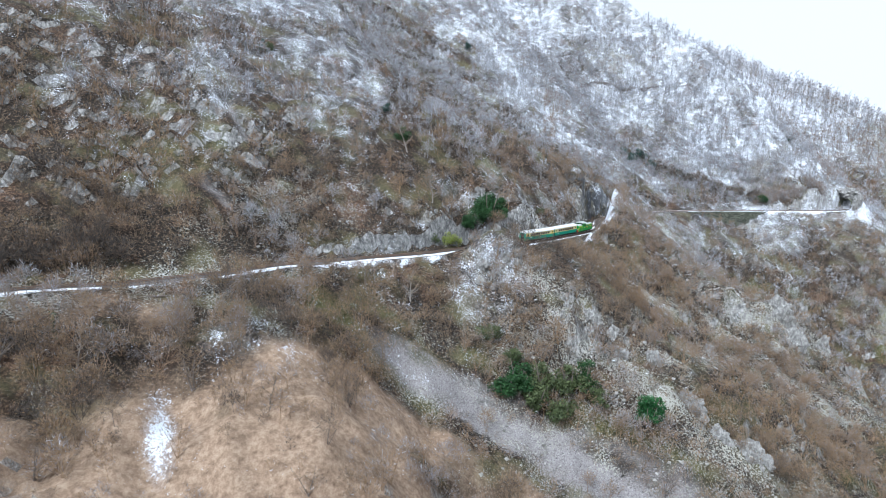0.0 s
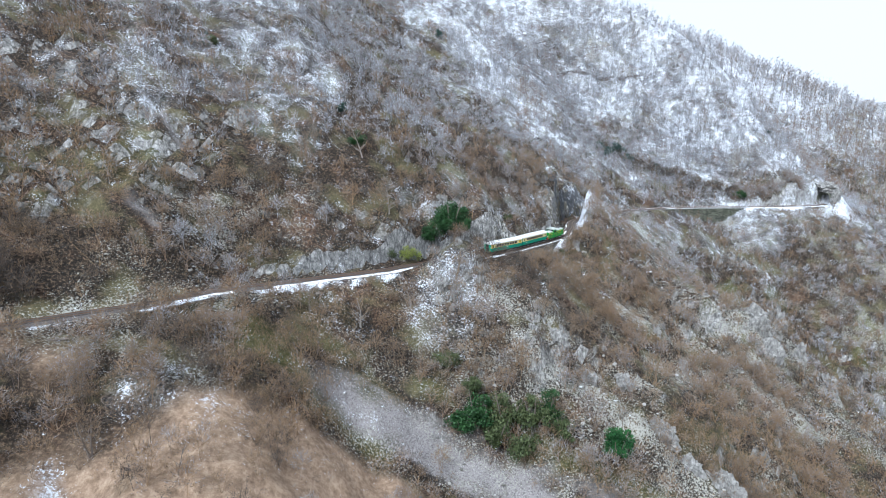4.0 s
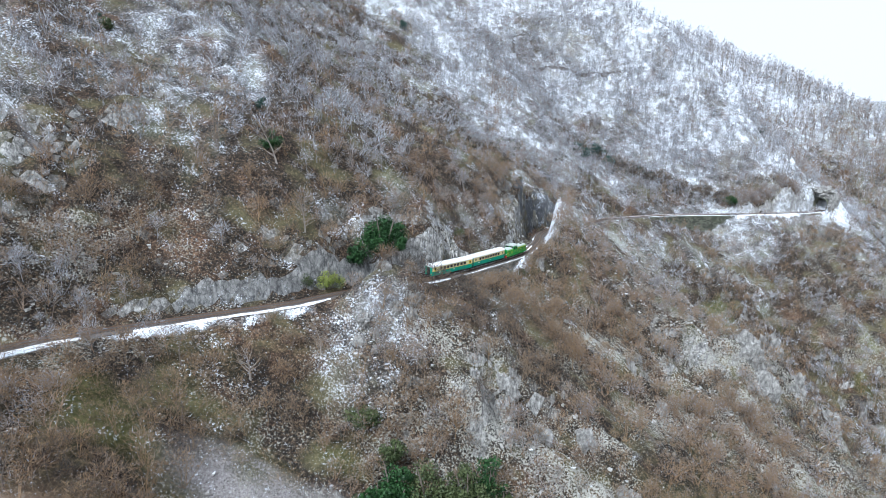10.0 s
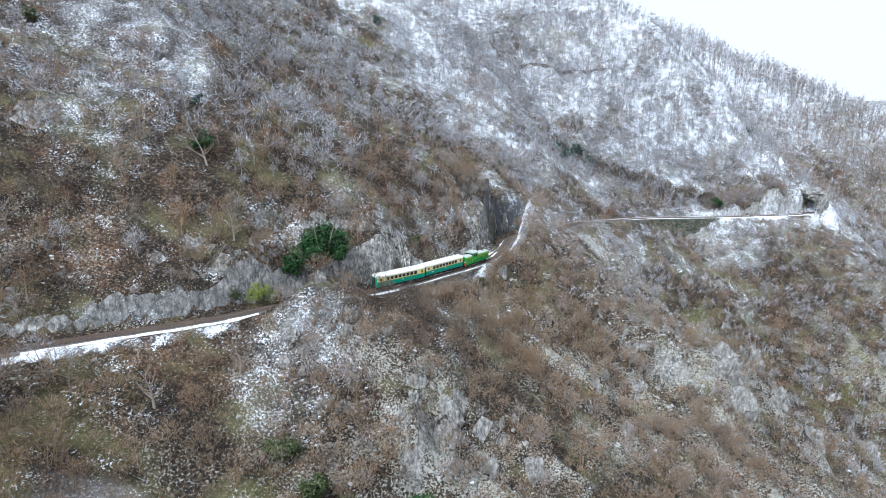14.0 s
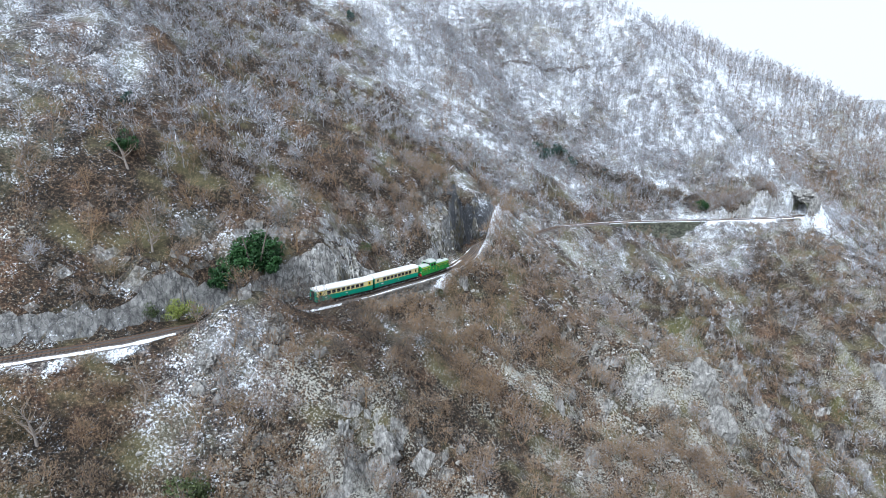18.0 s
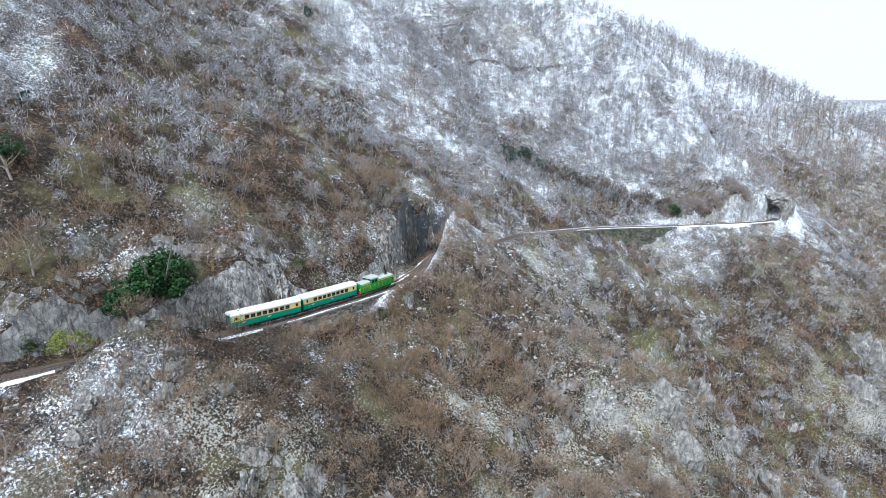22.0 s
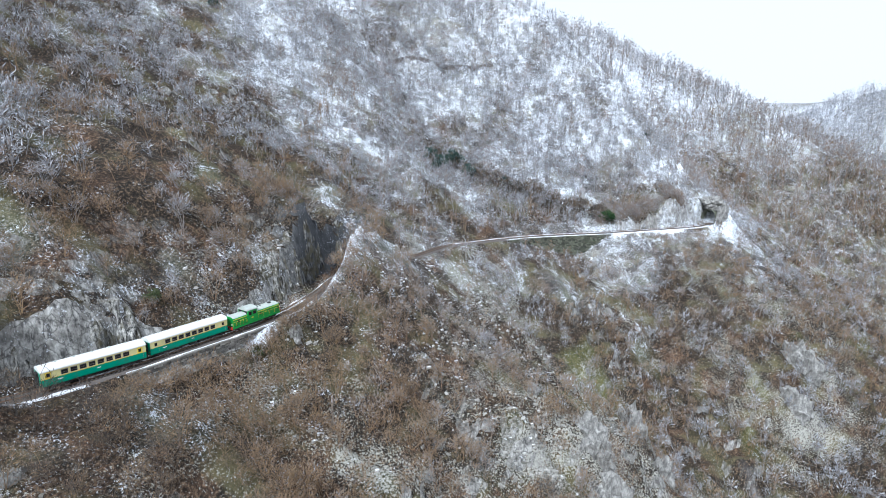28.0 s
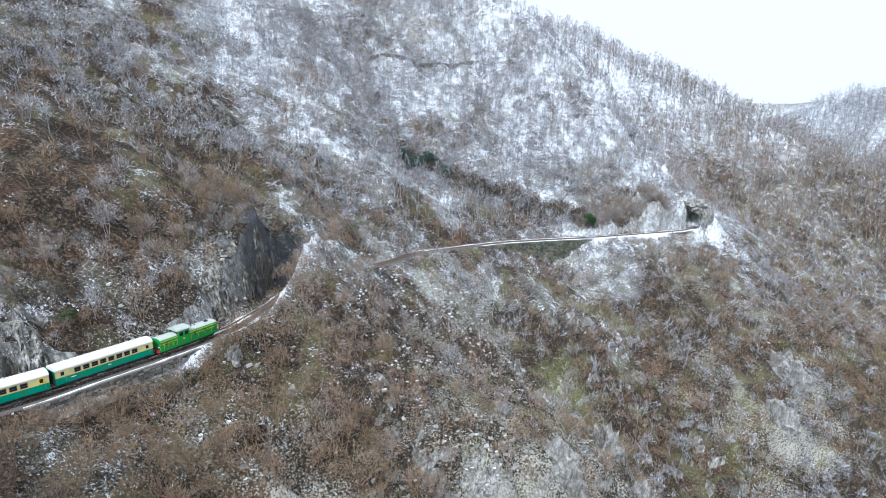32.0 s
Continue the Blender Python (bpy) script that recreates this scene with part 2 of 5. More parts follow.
PALE_BARK = simple("pale_bark", (0.27, 0.24, 0.21), 0.95, vary=0.35, scale=3.0, bump_m=0.03)
BALLAST = simple("ballast", (0.125, 0.108, 0.098), 0.95, vary=0.6, scale=5.0, bump_m=0.08)
SLEEPER = simple("weathered_sleeper", (0.11, 0.09, 0.075), 0.9, vary=0.4, scale=4.0)
RAILSTEEL = simple("rusty_rail", (0.20, 0.13, 0.09), 0.45, 0.6, vary=0.3, scale=3.0)
MASONRY = simple("grey_masonry", (0.21, 0.20, 0.185), 0.95, vary=0.45, scale=1.6, bump_m=0.05, dirt=(0.06, 0.062, 0.045), island=True)
MORTAR = simple("mortar", (0.05, 0.047, 0.042), 0.95, vary=0.3, scale=2.0)
SNOW = simple("settled_snow", (0.78, 0.79, 0.81), 0.6, vary=0.07, scale=2.0, bump_m=0.05)


# ---- mesh helpers ----
def mesh_of(name, verts, faces, mat, attrs=None, smooth=False):
    """A mesh from arrays of corners and of triangles or quads."""
    me = bpy.data.meshes.new(name)
    verts, faces = np.asarray(verts, np.float32), np.asarray(faces, np.int32)
    k = faces.shape[1]
    me.vertices.add(len(verts))
    me.vertices.foreach_set("co", verts.ravel())
    me.loops.add(faces.size)
    me.loops.foreach_set("vertex_index", faces.ravel())
    me.polygons.add(len(faces))
    me.polygons.foreach_set("loop_start", np.arange(0, faces.size, k, dtype=np.int32))
    me.polygons.foreach_set("use_smooth", np.full(len(faces), smooth))
    for key, vals in (attrs or {}).items():
        me.attributes.new(key, "FLOAT", "POINT").data.foreach_set("value", np.asarray(vals, np.float32))
    me.materials.append(mat)
    me.update(calc_edges=True)
    me.validate()
    return me


def part(name, bm, mat, parent=None, label=""):
    me = bpy.data.meshes.new(name)
    bm.to_mesh(me)
    bm.free()
    me.materials.append(mat)
    ob = new(name, me)
    ob.parent = parent
    return tagged(ob, label)


def box(bm, x0, x1, y0, y1, z0, z1, bevel=0.0):
    vs = [bm.verts.new(v) for v in ((x0, y0, z0), (x1, y0, z0), (x1, y1, z0), (x0, y1, z0), (x0, y0, z1), (x1, y0, z1), (x1, y1, z1), (x0, y1, z1))]
    fs = [bm.faces.new([vs[i] for i in f]) for f in ((0, 3, 2, 1), (4, 5, 6, 7), (0, 1, 5, 4), (1, 2, 6, 5), (2, 3, 7, 6), (3, 0, 4, 7))]
    if bevel:
        es = list({e for f in fs for e in f.edges})
        bmesh.ops.bevel(bm, geom=es, offset=bevel, segments=2, affect="EDGES", profile=0.6)
    return vs


def cylinder(bm, p, q, r0, r1=None, sides=10):
    p, q, r1 = Vector(p), Vector(q), r0 if r1 is None else r1
    m = Matrix.Translation((p + q) / 2) @ (q - p).to_track_quat("Z", "Y").to_matrix().to_4x4()
    return bmesh.ops.create_cone(bm, cap_ends=True, segments=sides, radius1=r0, radius2=r1, depth=(q - p).length, matrix=m)["verts"]


def sweep(xs, ys, zs, profile, closed=True):
    """Arrays for a profile of (offset to the left, height) carried along a line."""
    P = np.c_[xs, ys, zs]
    t = np.gradient(P[:, :2], axis=0)
    t /= np.hypot(*t.T)[:, None]
    left = np.c_[-t[:, 1], t[:, 0]]
    k = len(profile)
    v = np.concatenate([np.c_[P[:, :2] + left * o, P[:, 2] + h] for o, h in profile], 1).reshape(-1, 3)
    i, j = np.meshgrid(np.arange(len(P) - 1), np.arange(k if closed else k - 1), indexing="ij")
    a, b = (i * k + j).ravel(), (i * k + (j + 1) % k).ravel()
    return v, np.c_[a, a + k, b + k, b]

# ---- the lie of the land ----
# the railway's line in plan, from the meadow to the far tunnel, and on through the spur
LINE = [(-165, 60), (-124, 83), (-91, 106.7), (-73, 114), (-63.5, 120.5), (-54, 127), (-43, 137), (-31.5, 143.5), (-16.5, 152), (-4, 159),
        (4, 165.5), (15, 172.5), (27.5, 180), (37, 188), (45.5, 197), (55, 207), (61.5, 216.5), (65.5, 225), (69, 234), (71.5, 243), (76, 251.5), (85, 259.5), (97, 268.5),
        (110, 283), (124, 291), (150, 302), (189, 310.5), (234, 323.5), (249, 331), (264, 341), (284, 358), (330, 400)]


def smooth_line(points, step=1.0):
    p = np.array(points, float)
    p = np.vstack([2 * p[0] - p[1], p, 2 * p[-1] - p[-2]])
    out = []
    for i in range(1, len(p) - 2):
        a, b, c, d = p[i - 1:i + 3]
        k = max(2, int(np.hypot(*(c - b)) / step))
        u = np.linspace(0, 1, k, endpoint=False)[:, None]
        out.append(0.5 * (2 * b + (c - a) * u + (2 * a - 5 * b + 4 * c - d) * u ** 2 + (3 * b - a - 3 * c + d) * u ** 3))
    return np.vstack(out + [p[-2:-1]])


RAIL = smooth_line(LINE)
for _ in range(6):
    RAIL[1:-1] = 0.25 * RAIL[:-2] + 0.5 * RAIL[1:-1] + 0.25 * RAIL[2:]
RAIL_S = np.r_[0, np.cumsum(np.hypot(*np.diff(RAIL, axis=0).T))]
RAIL_S -= 46.5                      # chainage nought lies just outside the first view


def rail_level(x, y):
    return -0.02 * (0.84 * x + 0.54 * y)


def along(x, y):
    """Chainage and signed offset (uphill plus) from the line."""
    x, y = np.ravel(x), np.ravel(y)
    s, n = np.empty_like(x), np.empty_like(x)
    tan = np.gradient(RAIL, axis=0)
    tan /= np.hypot(*tan.T)[:, None]
    for i in range(0, len(x), 20000):
        dx = x[i:i + 20000, None] - RAIL[None, :, 0]
        dy = y[i:i + 20000, None] - RAIL[None, :, 1]
        k = np.argmin(dx * dx + dy * dy, axis=1)
        r = np.arange(len(k))
        ex, ey = dx[r, k], dy[r, k]
        f = ex * tan[k, 0] + ey * tan[k, 1]
        s[i:i + 20000] = RAIL_S[k] + np.clip(f, -3, 3)
        n[i:i + 20000] = np.hypot(ex, ey) * np.sign(tan[k, 0] * ey - tan[k, 1] * ex)
    return s, n


def at_chainage(s, n=0.0):
    """Plan place and heading of a chainage, n metres uphill of the line."""
    x, y = np.interp(s, RAIL_S, RAIL[:, 0]), np.interp(s, RAIL_S, RAIL[:, 1])
    hx = np.interp(s + 2, RAIL_S, RAIL[:, 0]) - np.interp(s - 2, RAIL_S, RAIL[:, 0])
    hy = np.interp(s + 2, RAIL_S, RAIL[:, 1]) - np.interp(s - 2, RAIL_S, RAIL[:, 1])
    a = math.atan2(hy, hx)
    return x - n * math.sin(a), y + n * math.cos(a), a


LATTICE = np.random.RandomState(5).rand(256, 256)


def value_noise(x, y):
    xi, yi = np.floor(x).astype(int), np.floor(y).astype(int)
    fx, fy = x - xi, y - yi
    fx, fy = fx * fx * (3 - 2 * fx), fy * fy * (3 - 2 * fy)
    a, b = LATTICE[xi % 256, yi % 256], LATTICE[(xi + 1) % 256, yi % 256]
    c, d = LATTICE[xi % 256, (yi + 1) % 256], LATTICE[(xi + 1) % 256, (yi + 1) % 256]
    return (a + (b - a) * fx) * (1 - fy) + (c + (d - c) * fx) * fy - 0.5


def fbm(x, y, size, octaves=4, seed=0.0):
    total, amp = 0.0, 1.0
    for o in range(octaves):
        total = total + amp * value_noise(x / size + 17.3 * o + seed, y / size - 9.1 * o + 2 * seed)
        size, amp = size * 0.5, amp * 0.5
    return total


def ramp(v, a, b):
    u = np.clip((v - a) / (b - a), 0, 1)
    return u * u * (3 - 2 * u)


def bump(s, n, s0, n0, ws, wn):
    return np.exp(-((s - s0) / ws) ** 2 - ((n - n0) / wn) ** 2)


# cross-sections along the line: chainage, rise uphill per metre, cliff beside the track, height 20 m and 50 m downhill
SECTIONS = np.array([
    (-60, .80, 0, -5, -18), (60, .82, 0, -4, -18), (84, .84, 0, -4, -12), (103, .88, 0, -4, -23), (118, .86, 4, -12, -35), (134, .80, 5, -17, -45),
    (150, .82, 6, -15, -44), (165, .86, 7, -7, -38), (176, .80, 10, -8, -34), (197, .72, 10, -9, -27), (204, .72, 1, -11, -29), (218, .74, 2, -14, -35),
    (234, .76, 7, -11, -25), (248, .70, 12, -8, -20), (262, .70, 14, -8, -19), (276, .72, 12, -7, -18), (295, .64, 1, -10, -26), (325, .78, 0, -15, -38), (345, .62, 0, -17, -42),
    (375, .55, 0, -16, -40), (392, .57, 0, -18, -46), (408, .66, 4, -14, -36), (428, .82, 8, -14, -36), (446, .94, 9, -9, -29), (466, .95, 9, -8, -26),
    (520, .95, 0, -8, -26)])


# stretches of bare rock face beside the track: from, to, share of dark seepage and painted shade
FACES = [(96, 168, 0.45), (172, 203, 0.35), (229, 289, 0.65)]


def faced(s):
    return sum(ramp(s, a - 2, a + 4) * (1 - ramp(s, b - 4, b + 2)) for a, b, _ in FACES)


def lay_of_land(x, y, s, n):
    """The large forms: cross-sections, knolls, cutting spur and walls' feet."""
    sec = [np.interp(s, SECTIONS[:, 0], SECTIONS[:, i]) for i in range(1, 5)]
    edge = 3.3 + 0.6 * fbm(x, y, 6, 2, 1.3) + 1.9 * faced(s)
    up_n = np.clip(n - edge, 0, None)
    face = sec[1] * np.clip(0.9 + 1.2 * fbm(s, n * 0, 11, 3, 1.9), 0.25, 1.4)
    up = sec[0] * up_n + face * np.clip(up_n / (0.5 + 0.10 * np.abs(face)), 0, 1) * np.exp(-np.clip(n - 8, 0, None) / 26)
    d = np.clip(-n - 2.5, 0, None)
    h20, h50 = sec[2], sec[3]
    down = np.where(d < 17, h20 * d / 17, np.where(d < 47, h20 + (h50 - h20) * (d - 17) / 30, h50 - (d - 47) * 0.62))
    # the slope above the line swells out, and steepens again high over the far gully
    up = up + 10.0 * np.exp(-((n - 32) / 27) ** 2) * ramp(n, 4, 24) * ramp(s, 70, 120) * (1 - ramp(s, 235, 300))
    up = up + 0.45 * np.clip(n - 52, 0, 80) * ramp(s, 330, 365)
    h = np.where(n > 0, up, down)
    h = h + 7.0 * bump(s, n, 160, -9, 9, 5) + 5.8 * bump(s, n, 171, -9.5, 7, 5) + 3.6 * bump(s, n, 167, -5.6, 8, 2.6) + 5.0 * bump(s, n, 178, -26, 8, 9)
    # the knoll that the cutting leaves standing: its crest climbs along the track to a tip, then falls off
    crest = np.interp(s, (228, 238, 252, 260, 268, 280, 296), (0, 4.0, 12.0, 17.0, 15.5, 9.0, 0))
    crest = crest * (1 + 0.35 * fbm(x, y, 5, 3, 12.5))
    h = h + crest * ramp(-n, 2.9, 6.6) * np.exp(-(np.clip(-n - 6.6, 0, None) / 17) ** 1.5)
    h = h + 4.0 * bump(s, n, 248, -20, 14, 12) + 2.4 * bump(s, n, 228, -6.5, 4, 2.5)
    h = h + 8.0 * bump(s, n, 474, -3, 6, 9)
    # ground falls away at the foot of the two retaining walls
    foot = ramp(-n, 2.0, 3.6) * (1 - ramp(-n, 5.5, 26))
    h = h - foot * (7.0 * ramp(s, 345, 380) * (1 - ramp(s, 381, 397)) + 3.2 * ramp(s, 190, 198) * (1 - ramp(s, 216, 223)))
    return h + rail_level(x, y) * ramp(-np.abs(n), -260, -60)


def blur(a, cells):
    """A soft blur over grid cells, along both axes."""
    k = np.exp(-0.5 * (np.arange(-3 * cells, 3 * cells + 1) / cells) ** 2)
    k /= k.sum()
    for _ in range(2):
        p = np.pad(a, ((3 * cells, 3 * cells), (0, 0)), mode="edge")
        a = sum(w * p[i:i + a.shape[0]] for i, w in enumerate(k)).T
    return a


def land(x, y):
    """Height of the ground over a grid."""
    s, n = (v.reshape(x.shape) for v in along(x, y))
    h = lay_of_land(x, y, s, n)
    soft, wide = blur(h, 3), blur(h, 8)
    k1, k2 = ramp(np.abs(n), 9, 16), ramp(np.abs(n), 20, 45)
    h = h * (1 - k1) + (soft * (1 - k2) + wide * k2) * k1
    far_n = ramp(np.abs(n), 6, 30)
    amount = ramp(np.abs(n), 3.3, 9) * (0.35 + 0.65 * far_n)
    rough = fbm(x, y, 26, 5) * 4.6 + fbm(x, y, 9, 4, 3.1) * 2.4
    ribs = np.abs(fbm(x * 0.84 + y * 0.54, (y * 0.84 - x * 0.54) * 0.4, 16, 4, 7.7))
    h = h + amount * (rough * (0.55 + 0.45 * far_n) - 5.0 * (ribs - 0.12) * far_n)
    crag = ramp(fbm(x, y, 34, 3, 11.0), 0.10, 0.32) * far_n
    h = h + crag * (7.0 * np.abs(fbm(x, y, 8, 4, 4.2)) - 0.8)
    h = h + 12 * np.exp(-((x - 149) ** 2 + (y - 211) ** 2) / 260) + 5 * np.exp(-((x - 131) ** 2 + (y - 197) ** 2) / 120)
    # stone faces beside the track are ribbed
    face = np.interp(s, SECTIONS[:, 0], SECTIONS[:, 2])
    h = h + ramp(n, 3.6, 5) * (1 - ramp(n, 10, 22)) * face * 0.55 * fbm(x, y, 4.5, 3, 15.0)
    walled = ramp(s, 186, 194) * (1 - ramp(s, 224, 232)) * (n < 0)
    bench = (1 - ramp(np.abs(n) + 0.9 * walled, 2.9, 3.5)) * (1 - ramp(s, 471, 473))
    h = h * (1 - bench) + (rail_level(x, y) - 0.75) * bench
    # the back of the tunnel's spur, the valley floor, the ridges beyond
    h = np.minimum(h, BACK[0] + BACK[1] * x + BACK[2] * y + fbm(x, y, 40, 4, 5.0) * 8)
    h = np.maximum(h, -150 + 10 * fbm(x, y, 200, 3, 8.0))
    for (x0, y0, z0), (x1, y1, z1), fall in RIDGES:
        L = math.hypot(x1 - x0, y1 - y0)
        u = ((x - x0) * (x1 - x0) + (y - y0) * (y1 - y0)) / L ** 2
        v = ((x - x0) * (y1 - y0) - (y - y0) * (x1 - x0)) / L
        h = np.maximum(h, z0 + (z1 - z0) * np.clip(u, -0.35, 1.8) - fall * np.sqrt(v * v + 100) + fbm(x, y, 90, 4, 2.0) * 16)
    return h

BACK = (343.0, -1.03, -0.115)       # the plane of the tunnel spur's far flank
RIDGES = [((386, 682, 113), (582, 526, -7), 0.62), ((774, 832, 66), (890, 712, 150), 0.5), ((771, 1984, 80), (1819, 1105, 150), 0.25)]


def axis(lo, hi, step, far):
    mid = np.arange(lo, hi + step, step)
    out, d = [], step
    p = 0.0
    while p < far:
        d *= 1.13
        p += d
        out.append(p)
    return np.r_[(lo - np.array(out))[::-1], mid, mid[-1] + np.array(out)]


gx, gy = axis(-150, 330, 1.25, 3400), axis(66, 460, 1.25, 3400)
GX, GY = np.meshgrid(gx, gy)
GZ = land(GX, GY)
GS, GN = (a.reshape(GX.shape) for a in along(GX, GY))
# limestone ribs that run down the slope below the line, each breaking off sharply on one side
down, across = 0.87 * GX - 0.5 * GY, 0.5 * GX + 0.87 * GY
ribs, crests = 0 * GX, 0 * GX
for where, a0, a1, tall in ((147, -48, 30, 3.0), (163, -42, 20, 1.8), (183, -30, 40, 2.4), (200, -40, 40, 2.8), (214, -30, 60, 2.0), (228, -18, 60, 3.2), (247, -10, 70, 2.6), (268, 0, 70, 2.2)):
    b = across - where - 9 * fbm(down, across * 0 + where, 30, 3, where)
    keep = ramp(down, a0, a0 + 8) * (1 - ramp(down, a1, a1 + 12)) * np.clip(0.55 + 2.4 * fbm(down, across, 9, 2, where + 2), 0, 1.2)
    ribs += tall * keep * ramp(b, -9, 0) * (1 - ramp(b, 0, 2.2))
    crests += keep * ramp(b, -7, -1) * (1 - ramp(b, 1, 3))
below = ramp(-GN, 12, 20) * (1 - ramp(-GN, 110, 130))
GZ = GZ + ribs * below
crests = np.clip(crests * below, 0, 1)
big, mid = fbm(GX, GY, 60, 3, 6.0), fbm(GX, GY, 14, 3, 9.0)
SS, SN = blur(GS, 5), blur(GN, 5)
# dusky reddish woods over the first stretch of the line
dusky = ramp(-SS, -112, -76) * ramp(SN, 2, 8) * (1 - ramp(SN, 38, 62))
# share of snow: more uphill and towards the far gully, little on the near slopes below the line
snow = 0.035 + 0.00036 * np.clip(SS - 60, -60, 420) + 0.0009 * np.clip(SN - 5, 0, 95) + 0.030 * ramp(SS, 290, 350) * ramp(SN, -4, 6) - 0.025 * ramp(SS, 215, 300) * ramp(-SN, 4, 14) * (1 - ramp(SS, 440, 470)) - 0.06 * dusky + 0.03 * ramp(SN, 26, 52) * (1 - ramp(SS, 240, 310)) - 0.0024 * np.clip(-SN - 8, 0, 60) + 0.045 * big + 0.15 * mid
snow -= 0.085 * ramp(SN, 12, 40) * ramp(SS, 150, 185) * (1 - ramp(SS, 262, 310))
snow -= 0.13 * bump(SS, SN, 438, 8, 26, 7)
snow = np.minimum(snow, 0.25 + 0.3 * (snow - 0.25))
snow += 0.15 * bump(GS, GN, 160, -13, 20, 11) - 0.03 * bump(SS, SN, 380, 14, 40, 14) + 0.075 * bump(SS, SN, 262, -26, 28, 24) + 0.03 * bump(SS, SN, 360, -25, 26, 25) + 0.03 * crests + 0.16 * bump(GS, GN, 256, -6.5, 14, 3.5)
snow += 0.40 * bump(GS, GN, 470, -9, 6, 7) + 0.42 * np.exp(-(((GX + 46) * 0.9 + (GY - 80) * 0.44) / 2.6) ** 2 - (((GY - 80) * 0.9 - (GX + 46) * 0.44) / 9) ** 2) + 0.28 * bump(GS, GN, 78, -27, 8, 9)
snow += np.where((GN < -2.4) & (GN > -4.6), 0.06 + 0.7 * fbm(GX, GY, 9, 3, 31.0), 0) * (1 - ramp(GS, 296, 304) * (1 - ramp(GS, 396, 402))) + (0.15 + 0.5 * fbm(GX, GY, 4, 2, 36.0)) * np.exp(-((GN + 5.0) / 1.9) ** 2) * ramp(GS, 232, 242) * (1 - ramp(GS, 260, 268))
beyond = ramp(0.75 * GX + 0.66 * GY, 470, 490)
snow = snow * (1 - beyond) + (0.25 + 0.16 * big + 0.1 * mid - 0.16 * ramp(-GZ, -30, 25)) * beyond
# the scree chute, seen in plan as a straight strip, with moss on its upper edge and the meadow below it
chute_d = ((GX + 20) * 9 + (GY - 121.5) * 57) / math.hypot(57, 9)
chute_u = ((GX + 20) * 57 - (GY - 121.5) * 9) / math.hypot(57, 9)
chute_d = chute_d - np.interp(chute_u, (0, 12, 25, 42, 60, 90), (0.5, 4.5, 7.0, 7.5, 5.0, 2.0))
chute = ramp(chute_u, -2, 12) * (1 - ramp(chute_u, 75, 95))
scree = np.clip(0.75 * chute * (1.75 - np.abs(chute_d + 1.5 * mid) / (3.1 + 0.02 * chute_u)) + 0.9 * chute * fbm(chute_u * 0.3, chute_d, 2.2, 3, 44.0), 0, 1) * (np.abs(chute_d) < 14)
# a bare stony runnel down the far slope below the line
runnel_d = ((GX - 189) * 51 + (GY - 267) * 17) / math.hypot(51, 17) + 2.5 * fbm(GX, GY, 12, 2, 70.0)
runnel_u = ((GX - 189) * 17 - (GY - 267) * 51) / math.hypot(51, 17)
runnel = 0.8 * np.exp(-(runnel_d / 1.2) ** 2) * ramp(runnel_u, 36, 50) * (1 - ramp(runnel_u, 75, 90))
slide = 0 * GX
for (x0, y0), (x1, y1), wide in (((-77, 178.4), (-57.8, 166.1), 0.9), ((-66, 148), (-58, 146), 0.8)):
    L = math.hypot(x1 - x0, y1 - y0)
    u, v = ((GX - x0) * (x1 - x0) + (GY - y0) * (y1 - y0)) / L, ((GX - x0) * (y1 - y0) - (GY - y0) * (x1 - x0)) / L
    slide = slide + 0.75 * np.exp(-(v / wide) ** 2) * ramp(u, -1, 1) * (1 - ramp(u, L - 1, L + 1))
scree = np.clip(scree + runnel + slide, 0, 1)
snow += 0.10 * runnel
moss = np.clip(chute * np.exp(-((chute_d - 10.5) / 2.0) ** 2) * 0.40 + 0.8 * bump(SS, SN, 350, -48, 16, 22) + 0.7 * bump(SS, SN, 104, -20, 4, 7) - 0.30 + 1.1 * mid, 0, 0.38) * (1 - scree)
meadow = np.clip(ramp(-chute_d, 9, 14) * ramp(-SN, 26, 40) * (0.9 + 1.6 * mid) + bump(GX, GY, -60, 103, 13, 6) * (0.6 + 2 * mid), 0, 1)
rock = np.clip(-0.10 - 0.6 * dusky - 0.55 * ramp(SN, 14, 30) * (1 - ramp(SS, 270, 320)) + 0.20 * crests + 0.8 * fbm(GX, GY, 30, 4, 11.0) + 0.10 * bump(SS, SN, 185, -38, 12, 20) + 0.16 * bump(GS, GN, 165, -14, 14, 10) + 0.45 * bump(SS, SN, 280, -76, 12, 8), -0.6, 1)
# dark stone beside the track: wetness, with the cutting's shade painted in
damp_shade = np.clip(ramp(GN, 1, 3) * (1 - ramp(GN, 9, 16)) * ramp(GS, 236, 252) * (1 - ramp(GS, 290, 300)) + 0.5 * ramp(GN, 1, 3) * (1 - ramp(GN, 5, 9)) * (GS > 120) * (GS < 168), 0, 1)
ny, nx = GX.shape
moss *= 1 - np.clip(1.5 * meadow, 0, 1)
ii, jj = np.meshgrid(np.arange(ny - 1), np.arange(nx - 1), indexing="ij")
q = (ii * nx + jj).ravel()
ground = new("ground", mesh_of("ground", np.c_[GX.ravel(), GY.ravel(), GZ.ravel()], np.c_[q, q + 1, q + nx + 1, q + nx], GROUND,
             dict(snow=snow.ravel(), meadow=meadow.ravel(), scree=scree.ravel(), moss=moss.ravel(), rock=rock.ravel(), damp_shade=damp_shade.ravel()), True))
tagged(ground, "steep limestone hillside with leaf litter and thin broken snow", "hillside", kind="structure")


